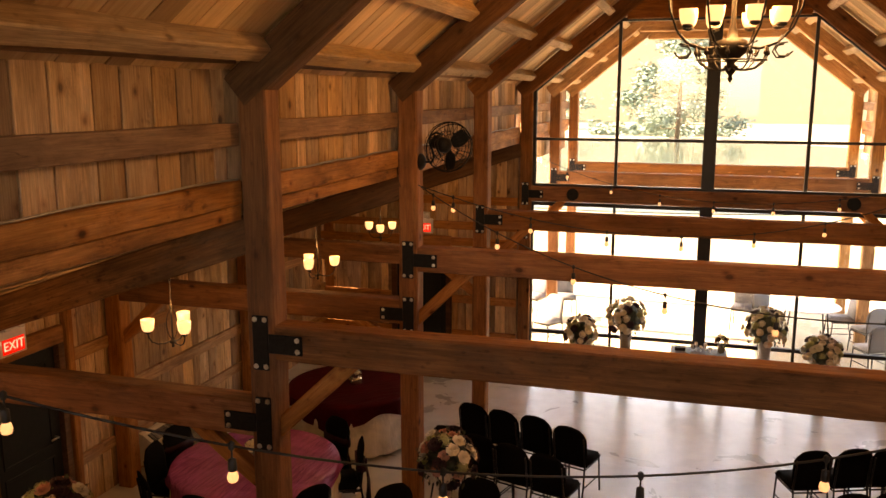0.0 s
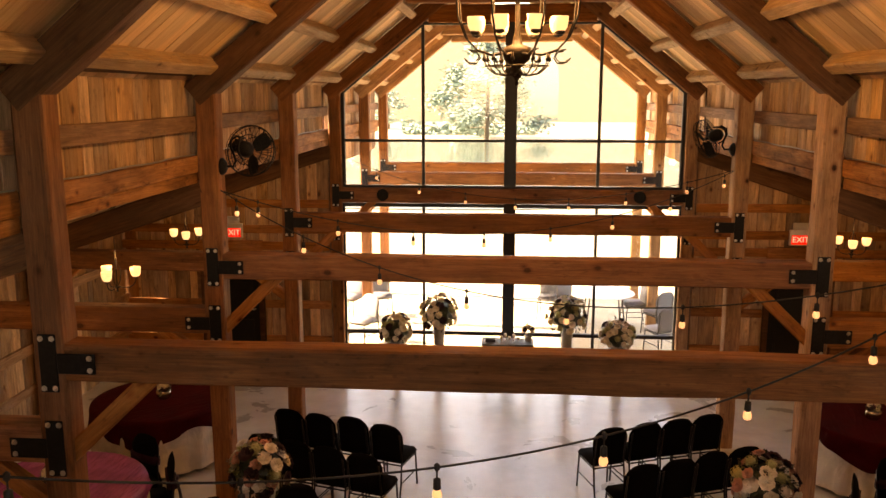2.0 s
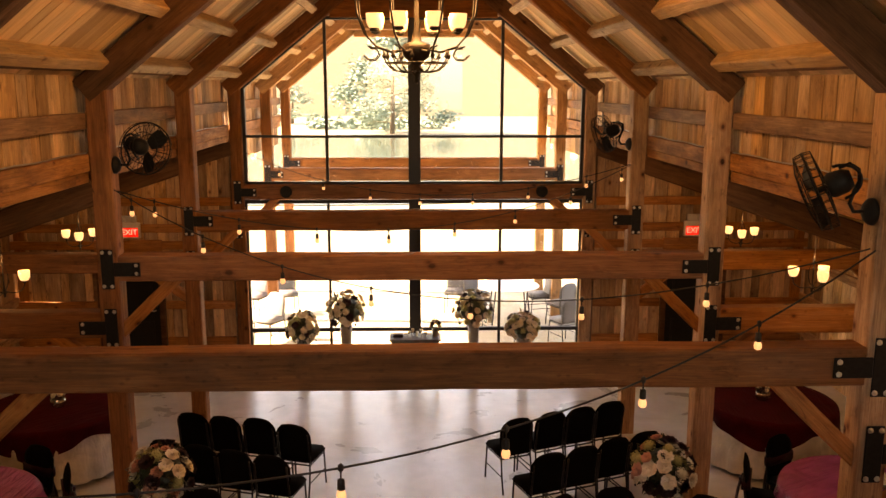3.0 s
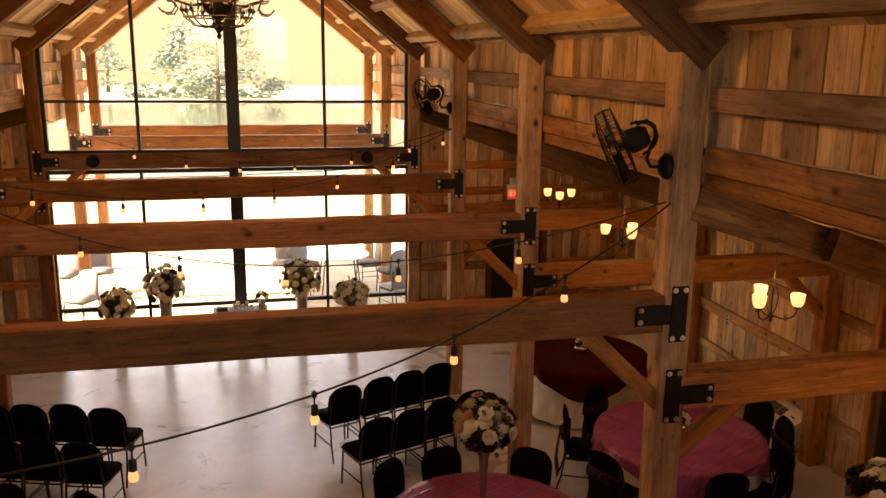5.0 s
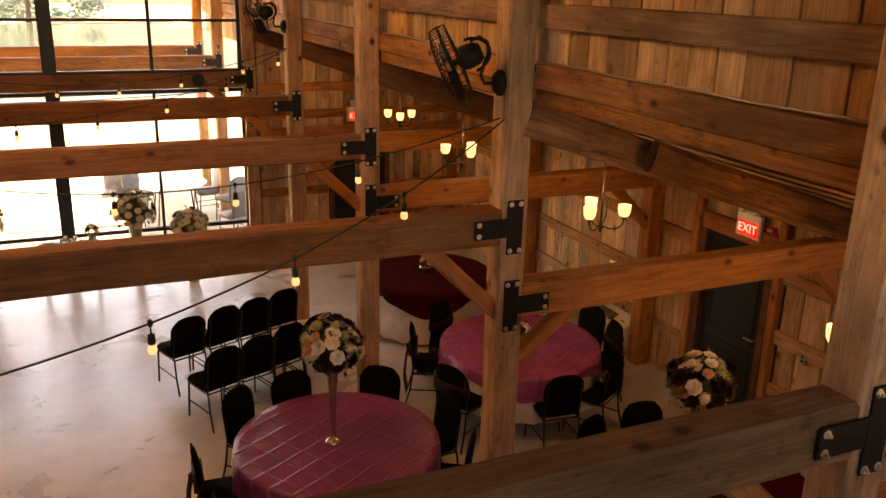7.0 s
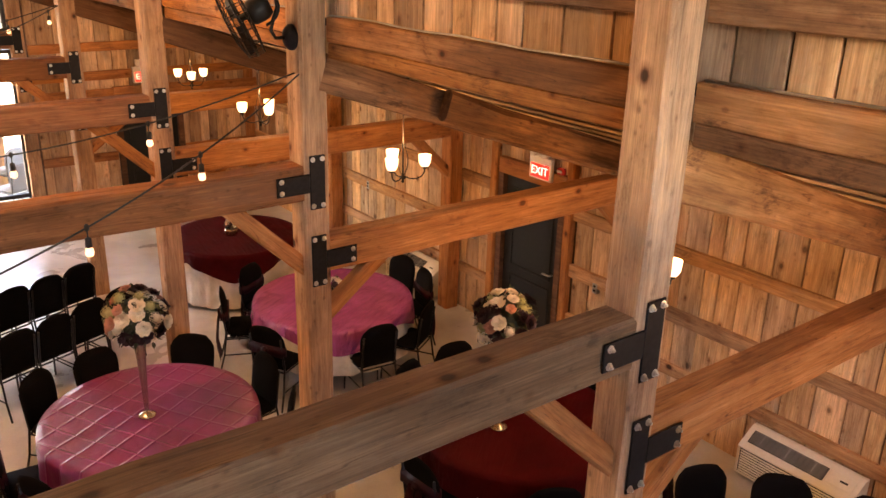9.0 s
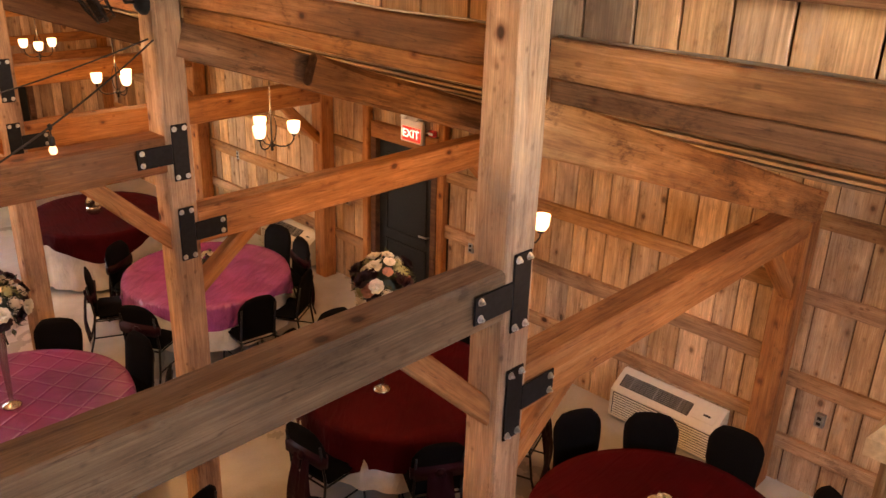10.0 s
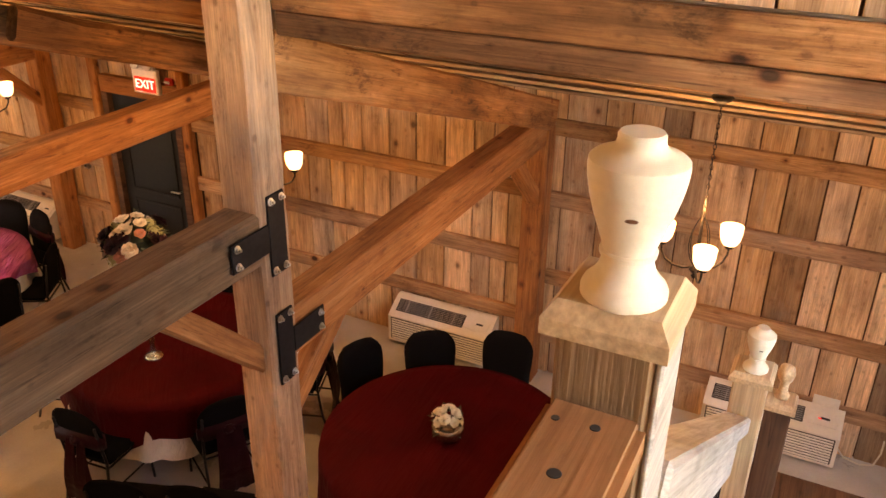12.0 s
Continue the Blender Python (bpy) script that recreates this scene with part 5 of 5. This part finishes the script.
def aisle_chandelier(x, y, bottom, turn, watts):
    """Three-armed bronze pendant with lit bell shades, hung on a chain."""
    ob = thing("chandelier", "small bronze three-arm chandelier with lit frosted bell shades on a chain", "chandelier", pose(x, y, bottom), "aisle chandeliers")
    ceil = aisle_top(x) + 0.06 - bottom
    part("stem", lathe([(0.001, 0.0), (0.012, 0.006), (0.016, 0.02), (0.008, 0.03), (0.03, 0.05), (0.034, 0.062), (0.014, 0.075), (0.008, 0.10), (0.008, 0.36), (0.016, 0.38), (0.010, 0.40), (0.004, 0.42)], 16), M_BRONZE, ob, "", None, True)
    for k in range(6):
        a = k * math.pi / 3
        pts = [(0.012 * math.cos(a), 0.012 * math.sin(a), 0.08)]
        for f in (0.15, 0.3, 0.45, 0.6, 0.75, 0.9):
            r = 0.014 + 0.042 * math.sin(f * math.pi) ** 0.8
            pts.append((r * math.cos(a), r * math.sin(a), 0.08 + 0.28 * f))
        pts.append((0.01 * math.cos(a), 0.01 * math.sin(a), 0.37))
        part("cage_wire", tube(pts, 0.0028, None, 5), M_BRONZE, ob)
    for k in range(3):
        a = radians(turn + 120 * k)
        ca, sa = math.cos(a), math.sin(a)
        arm = [(r * ca, r * sa, z) for r, z in ((0.02, 0.065), (0.07, 0.045), (0.13, 0.045), (0.18, 0.07), (0.205, 0.11), (0.21, 0.15))]
        part("arm", tube(arm, 0.0065, None, 8), M_BRONZE, ob, "", None, True)
        part("cup", lathe([(0.012, 0.0), (0.026, 0.01), (0.022, 0.03)], 14), M_BRONZE, ob, "", pose(0.21 * ca, 0.21 * sa, 0.145), True)
        part("shade", lathe(bell(0.062, 0.115), 24), M_SHADE, ob, "glowing frosted glass bell shade", pose(0.21 * ca, 0.21 * sa, 0.168), True)
    part("chain", chain(bmesh.new(), 0, 0, 0.42, ceil - 0.03), M_BRONZE, ob)
    part("canopy", lathe([(0.001, 0), (0.02, 0.0), (0.05, 0.02), (0.055, 0.035), (0.001, 0.036)], 20), M_BRONZE, ob, "", pose(0, 0, ceil - 0.035), True)
    lamp = new("lamp", bpy.data.lights.new("lamp", "POINT"))
    lamp.data.energy, lamp.data.color, lamp.data.shadow_soft_size = watts, (1.0, 0.62, 0.30), 0.10
    lamp.location = (x, y, bottom + 0.42)
    return ob


LAMP_W = 1.2
for s in (-1, 1):
    aisle_chandelier(s * 4.70, 6.60, 2.37, 325 if s > 0 else 215, LAMP_W)
    aisle_chandelier(s * 4.56, 9.40, 2.42, 153 if s > 0 else 26, LAMP_W)
    aisle_chandelier(s * 4.85, 12.3, 2.40, 10 if s > 0 else 170, LAMP_W * 0.6)
aisle_chandelier(4.68, 3.60, 2.32, 160, LAMP_W * 1.45)
aisle_chandelier(4.55, 0.61, 2.41, 78, LAMP_W * 1.35)
aisle_chandelier(-4.68, 3.60, 2.32, 20, LAMP_W)


def great_chandelier(x, y, z):
    """Two-tier chandelier: a wide ring of arms with lit glass cups over a small crown of candle cups; z is its lowest point."""
    ob = thing("great_chandelier", "large two-tier bronze chandelier with lit glass cups over the nave", "chandelier", pose(x, y, z))
    part("stem", lathe([(0.001, 0.0), (0.012, 0.01), (0.02, 0.03), (0.01, 0.045), (0.035, 0.08), (0.05, 0.11), (0.02, 0.13), (0.05, 0.16), (0.095, 0.20), (0.11, 0.25), (0.10, 0.29), (0.04, 0.31), (0.03, 0.36), (0.018, 0.40), (0.016, 0.95), (0.03, 0.98), (0.012, 1.02)], 24), M_BRONZE, ob, "", None, True)
    for k in range(8):
        a = radians(22.5 + 45 * k)
        ca, sa = math.cos(a), math.sin(a)
        arm = [(r * ca, r * sa, h) for r, h in ((0.09, 0.25), (0.20, 0.235), (0.32, 0.27), (0.41, 0.36), (0.465, 0.50), (0.48, 0.66), (0.43, 0.80), (0.28, 0.92), (0.10, 0.97), (0.02, 0.98))]
        part("arm", tube(arm, 0.0075, None, 8), M_BRONZE, ob, "", None, True)
        part("curl", tube([((0.36 + 0.06 * math.cos(t)) * ca, (0.36 + 0.06 * math.cos(t)) * sa, 0.22 + 0.05 * math.sin(t)) for t in (1.2, 2.2, 3.2, 4.2, 5.2, 6.0)], 0.006, None, 6), M_BRONZE, ob, "", None, True)
        part("cup", lathe([(0.012, 0.0), (0.04, 0.012), (0.035, 0.035)], 14), M_BRONZE, ob, "", pose(0.33 * ca, 0.33 * sa, 0.37), True)
        part("shade", lathe(bell(0.063, 0.108), 24), M_SHADE, ob, "glowing amber glass cup", pose(0.33 * ca, 0.33 * sa, 0.395), True)
    for k in range(10):
        a = radians(36 * k + 10)
        ca, sa = math.cos(a), math.sin(a)
        arm = [(r * ca, r * sa, h) for r, h in ((0.03, 0.10), (0.10, 0.085), (0.17, 0.10), (0.22, 0.14), (0.245, 0.19))]
        part("small_arm", tube(arm, 0.006, None, 6), M_BRONZE, ob, "", None, True)
        part("candle_cup", lathe([(0.006, 0), (0.018, 0.012), (0.014, 0.03), (0.008, 0.035), (0.008, 0.06)], 10), M_BRONZE, ob, "", pose(0.245 * ca, 0.245 * sa, 0.185), True)
    part("ring", tube(circle(0.235, 0.155, 40), 0.006, None, 6, True), M_BRONZE, ob, "", None, True)
    part("chain", chain(bmesh.new(), 0, 0, 1.02, roof_under(0) + 0.02 - z, 0.06), M_BRONZE, ob)
    lamp = new("lamp", bpy.data.lights.new("lamp", "POINT"))
    lamp.data.energy, lamp.data.color, lamp.data.shadow_soft_size = 12.0, (1.0, 0.66, 0.34), 0.25
    lamp.location = (x, y, z + 0.62)
    return ob


great_chandelier(0.03, 6.60, 4.75)


# ---- wall fans ----
def wall_fan(x, y, z, s, aim_at):
    """Black oscillating fan on the nave side of a post; s: which side the post stands on; aim_at: the way it blows."""
    ob = thing("wall_fan", "black caged wall fan on a curved bracket fixed to the post", "fan", pose(x, y, z), "wall fans on the posts")
    base = lathe([(0.001, 0.0), (0.085, 0.0), (0.083, 0.02), (0.06, 0.045), (0.03, 0.06), (0.001, 0.062)], 20)
    bmesh.ops.rotate(base, cent=(0, 0, 0), matrix=Matrix.Rotation(radians(-90 * s), 3, "Y"), verts=base.verts)
    part("base", base, M_BLACK, ob, "", None, True)
    part("bracket", tube([(-s * u, 0, w) for u, w in ((0.05, 0), (0.12, 0.0), (0.15, 0.05), (0.13, 0.12), (0.10, 0.19), (0.11, 0.26), (0.17, 0.295), (0.235, 0.27))], 0.012, None, 8), M_BLACK, ob, "", None, True)
    turn = Vector(aim_at).to_track_quat("Z", "Y").to_matrix().to_4x4()
    aim = Matrix.Translation((-s * 0.25, 0, 0.17)) @ turn
    motor = lathe([(0.001, -0.10), (0.05, -0.10), (0.075, -0.06), (0.08, 0.02), (0.06, 0.06), (0.02, 0.07), (0.02, 0.12)], 20)
    part("motor", motor, M_BLACK, ob, "", aim, True)
    part("yoke", tube([(0.0, 0.105 * math.cos(t), -0.02 + 0.13 * math.sin(t)) for t in [math.pi * k / 10 + math.pi for k in range(11)]], 0.010, None, 8), M_BLACK, ob, "", aim, True)
    R = 0.25
    for zz, rr in ((0.06, R * 0.98), (0.11, R), (0.165, R * 0.96), (0.19, R * 0.6), (0.195, R * 0.28), (0.05, R * 0.6)):
        part("cage_ring", tube(circle(rr, zz, 36), 0.007 if rr > R * 0.99 else 0.0035, None, 5, True), M_BLACK, ob, "", aim)
    for k in range(28):
        a = 2 * math.pi * k / 28
        ca, sa = math.cos(a), math.sin(a)
        part("cage_wire", tube([(r * ca, r * sa, h) for r, h in ((0.05, 0.198), (R * 0.6, 0.19), (R * 0.96, 0.165), (R, 0.11), (R * 0.98, 0.06), (R * 0.6, 0.05), (0.07, 0.045))], 0.0026, None, 4), M_BLACK, ob, "", aim)
    for k in range(3):
        bm = bmesh.new()
        rows = []
        for i in range(6):
            f = i / 5
            r = 0.04 + 0.19 * f
            w = 0.035 + 0.055 * math.sin(f * 2.6)
            rows.append([bm.verts.new((r * math.cos(t) + 0.0, r * math.sin(t), 0.125 + 0.045 * u + dz)) for dz in (0, 0.004) for u, t in ((-0.6, -w / r * 0.8), (0, 0), (0.6, w / r * 0.8))])
        for p, q in zip(rows, rows[1:]):
            for o in (0, 3):
                for j in range(2):
                    bm.faces.new((p[o + j], p[o + j + 1], q[o + j + 1], q[o + j]))
        part("blade", bm, M_BLACK, ob, "", aim @ pose(0, 0, 0, 0, 0, 120 * k + 20), True)
    return ob


wall_fan(2.83, 5.19, 3.98, 1, (-0.82, 0.36, -0.42))
wall_fan(-2.83, 8.21, 4.00, -1, (0.16, 0.94, -0.22))
wall_fan(2.83, 11.15, 4.00, 1, (-0.75, 0.55, -0.35))


# ---- flood lamps on the far tie beam ----
for s in (-1, 1):
    ob = thing("flood_lamp", "round dark flood lamp clamped to the far tie beam", "lamp", pose(s * 2.11, 14.05, 3.02), "flood lamps")
    bm = lathe([(0.03, 0.0), (0.07, 0.02), (0.095, 0.08), (0.10, 0.10), (0.085, 0.10), (0.001, 0.085)], 24)
    bmesh.ops.rotate(bm, cent=(0, 0, 0), matrix=Matrix.Rotation(radians(80), 3, "X"), verts=bm.verts)
    part("housing", bm, M_BLACK, ob, "", None, True)
    part("clamp", box((0.05, 0.07, 0.05), (0, 0.02, 0.0), 0.006), M_BLACK, ob)


# ---- string lights ----
def string_lights(points, name_label, first, step):
    """A sagging cable with hanging bulb sockets; the points are hooks and the low place between."""
    ob = thing("string_lights", name_label, "string lights")
    part("cable", tube(points, 0.0058, None, 6), M_CABLE, ob, "", None, True)
    length = 0.0
    nxt = first
    for a, b in zip(points, points[1:]):
        a, b = Vector(a), Vector(b)
        seg = (b - a).length
        while nxt <= length + seg:
            p = a.lerp(b, (nxt - length) / seg)
            sock = part("socket", lathe([(0.004, 0.02), (0.013, 0.012), (0.013, -0.01), (0.004, -0.02), (0.004, -0.05), (0.016, -0.055), (0.018, -0.10), (0.012, -0.105)], 10), M_CABLE, ob, "black rubber bulb socket", Matrix.Translation(p), True)
            part("bulb", lathe([(0.010, -0.10), (0.019, -0.113), (0.023, -0.130), (0.018, -0.147), (0.001, -0.155)], 12), M_BULB, sock, "glowing amber bulb", None, True)
            nxt += step
        length += seg
    return ob


def hung(p, q, low, n=40):
    """A parabola from p to q whose sag below the chord is low in the middle."""
    p, q = Vector(p), Vector(q)
    return [tuple(p.lerp(q, k / n) - Vector((0, 0, low * 4 * (k / n) * (1 - k / n)))) for k in range(n + 1)]


string_lights(hung((2.80, 5.06, 3.76), (-2.83, 2.40, 3.70), 0.64), "black string-light cable with amber bulbs sagging across the nave", 1.0, 0.845)
string_lights(hung((2.80, 5.12, 3.76), (-2.80, 8.07, 3.78), 0.65), "black string-light cable with amber bulbs sagging across the nave", 1.0, 0.88)
string_lights(hung((-2.80, 8.15, 3.76), (2.82, 11.02, 3.74), 0.60), "black string-light cable with amber bulbs sagging across the nave", 0.35, 0.85)
string_lights(hung((2.82, 11.08, 3.74), (-2.82, 14.0, 3.70), 0.55), "black string-light cable with amber bulbs sagging across the nave", 0.6, 0.85)


# ---- wall air conditioners ----
def air_unit(x, y, z, panel=False):
    """Packaged wall unit, its back at x, facing -x."""
    ob = thing("air_conditioner", "off-white packaged wall air conditioner with dark top grille" , "air conditioner", pose(x, y, z, 0, 0, -90), "wall air conditioners")
    w, h, d = 1.07, 0.42, 0.26
    bm = bmesh.new()
    prof = [(0.0, 0.0), (-d, 0.0), (-d, h * 0.66), (-d + 0.025, h * 0.72), (-0.07, h - 0.01), (-0.04, h), (0.0, h)]
    ends = [[bm.verts.new((sx * w / 2, yy, zz)) for yy, zz in prof] for sx in (-1, 1)]
    n = len(prof)
    for k in range(n):
        bm.faces.new((ends[0][k], ends[1][k], ends[1][(k + 1) % n], ends[0][(k + 1) % n]))
    bm.faces.new(ends[0])
    bm.faces.new(list(reversed(ends[1])))
    bmesh.ops.recalc_face_normals(bm, faces=bm.faces)
    part("body", bm, M_AC, ob)
    for k in range(9):
        part("louvre", box((w - 0.08, 0.012, 0.016), (0, -d - 0.004, 0.04 + k * 0.026), 0.003), M_AC, ob)
    part("intake", box((w - 0.06, 0.004, 0.24), (0, -d - 0.0005, 0.145)), M_DARK, ob, "dark slots behind the louvres")
    slope = math.degrees(math.atan2(h * 0.26, d - 0.095))
    m = pose(-0.12, -d / 2 - 0.022, h * 0.845 + 0.004, slope, 0, 0)
    part("grille", box((0.72, 0.135, 0.006), (0, 0, 0), 0.002), M_DARK, ob, "dark discharge grille", m)
    for k in range(15):
        part("grille_bar", box((0.006, 0.13, 0.008), (0, 0, 0)), M_GREYPOT if k % 5 == 2 else M_DARK, ob, "", m @ pose(-0.35 + k * 0.05, 0, 0.006))
    for k in range(7):
        part("grille_fin", box((0.71, 0.005, 0.006), (0, 0, 0)), M_GREYPOT, ob, "", m @ pose(0, -0.054 + k * 0.018, 0.005))
    part("cover", box((0.22, 0.12, 0.008), (0, 0, 0), 0.003), M_AC, ob, "control cover", pose(0.38, -d / 2 - 0.022, h * 0.845 + 0.006, slope, 0, 0))
    part("finger_slot", box((0.07, 0.02, 0.004), (0, 0, 0), 0.002), M_DARK, ob, "", pose(0.40, -d / 2 - 0.02, h * 0.845 + 0.012, slope, 0, 0))
    if panel:
        part("display", box((0.025, 0.008, 0.004), (0, 0, 0)), M_RED_GLOW, ob, "red status light", pose(0.36, -d / 2 - 0.03, h * 0.845 + 0.012, slope, 0, 0))
        part("open_lid", box((0.20, 0.006, 0.09), (0, 0, 0), 0.002), M_AC, ob, "raised cover flap", pose(0.38, -0.05, h + 0.045))
        part("power_cord", tube([(0.53, -0.10, 0.10), (0.60, -0.12, 0.03), (0.72, -0.13, 0.012), (0.82, -0.10, 0.02), (0.86, -0.03, 0.10), (0.86, -0.02, 0.22)], 0.007, None, 6), M_AC, ob, "white power cord", None, True)
    return ob


air_unit(6.69, 3.14, 0.06)
air_unit(6.69, 0.09, 0.05, True)
air_unit(6.69, 8.95, 0.06)
air_w = air_unit(-6.69, 9.1, 0.06)
air_w.matrix_basis = pose(-6.69, 9.1, 0.06, 0, 0, 90)

# ---- porch furniture ----
for x, y, a in ((-2.72, 17.6, 200), (-3.35, 17.4, 160), (-2.75, 15.55, 150), (0.85, 17.7, 170), (1.30, 17.5, 215), (2.60, 17.3, 100), (2.95, 16.6, 30), (2.80, 15.35, 25), (-3.5, 16.4, 100)):
    chair(x, y, a, False, "chairs on the porch", "padded banquet chair on the porch, its fabric greyed for daylight glare", -0.02)
pt = thing("folding_table", "bare round folding table on the bright porch", "table", pose(1.95, 17.0, -0.02))
# white top in place of the glare that washes the table out
part("tabletop", lathe([(0.01, 0.725), (0.60, 0.725), (0.61, 0.735), (0.60, 0.745), (0.01, 0.745)], 40), M_SIGN, pt)
for k in range(4):
    a = radians(45 + 90 * k)
    part("leg", tube([(0.45 * math.cos(a), 0.45 * math.sin(a), 0.72), (0.55 * math.cos(a), 0.55 * math.sin(a), 0.0)], 0.014), M_CHROME, pt)


# ---- trees beyond the pond ----
def tree(x, y, height, spread, seed, count=2600):
    rng = random.Random(seed)
    ob = thing("tree", "tall leafy tree in glaring light beyond the pond", "tree", pose(x, y, -0.25), "trees beyond the pond")
    part("trunk", tube([(0, 0, 0), (0.1, 0, height * 0.4), (0, 0.1, height * 0.92)], [0.28, 0.18, 0.04], None, 10), M_TRUNK, ob, "", None, True)
    bm = bmesh.new()
    clumps = []
    for k in range(34):
        f = rng.uniform(0.12, 1.0)
        reach = spread * (1.05 - f) ** 0.6 * rng.uniform(0.35, 1.0)
        a = rng.uniform(0, 6.28)
        tip = Vector((reach * math.cos(a), reach * math.sin(a), height * f - 0.05 * reach))
        clumps.append((tip, rng.uniform(0.5, 1.15) * spread * 0.24))
        tube([(0, 0, height * f * 0.9), tuple(tip)], [0.05, 0.015], bm, 5)
    part("limbs", bm, M_TRUNK, ob)
    bm = bmesh.new()
    for _ in range(count):
        c, r = rng.choice(clumps)
        n = Vector((rng.gauss(0, 1), rng.gauss(0, 1), rng.gauss(0, 0.6)))
        p = c + n * r * 0.55
        if p.z < 0.3:
            p.z = 0.3
        q = Vector((rng.gauss(0, 1), rng.gauss(0, 1), rng.gauss(0, 1))).to_track_quat("Z", "Y").to_matrix()
        sz = rng.uniform(0.12, 0.30)
        vs = [bm.verts.new(p + q @ Vector(t)) for t in ((-sz, 0, 0), (0, -sz * 0.5, 0), (sz, 0, 0.1 * sz), (0, sz * 0.5, 0))]
        bm.faces.new(vs)
    part("crown", bm, M_TREE, ob)
    return ob


tree(-2.5, 92, 11.5, 6.6, 5, 12000)
tree(-17.0, 118, 7.5, 4.0, 6, 1600)
hedge = bmesh.new()
hr = random.Random(9)
for _ in range(3600):
    x = hr.choice((hr.uniform(-13, 3), hr.uniform(-70, -30), hr.uniform(40, 70)))
    p = Vector((x, 104 + hr.uniform(-3, 3), abs(hr.gauss(0, 0.45)) * (1.0 + 0.7 * noise.noise((x * 0.12, 3, 0))) - 0.1))
    q = Vector((hr.gauss(0, 1), hr.gauss(0, 1), hr.gauss(0, 1))).to_track_quat("Z", "Y").to_matrix()
    sz = hr.uniform(0.2, 0.45)
    hedge.faces.new([hedge.verts.new(p + q @ Vector(t)) for t in ((-sz, 0, 0), (0, -sz * 0.6, 0), (sz, 0, 0), (0, sz * 0.6, 0))])
tagged(link("far_shrubs", hedge, M_TREE), "low shrubs along the far bank of the pond", "shrubs", "", "stuff")

# the backdrop emits a cream tone that stands in for hazy daylight
back = link("backdrop", box((420, 1.0, 17.5), (0, 0, 8.5)), glow("glowing_distance", (1.0, 0.92, 0.68), 0.072, 0.03), None, pose(0, 150, -0.3))
tagged(back, "pale far backdrop, self-lit in place of hazy glaring daylight", "distance", "", "structure")
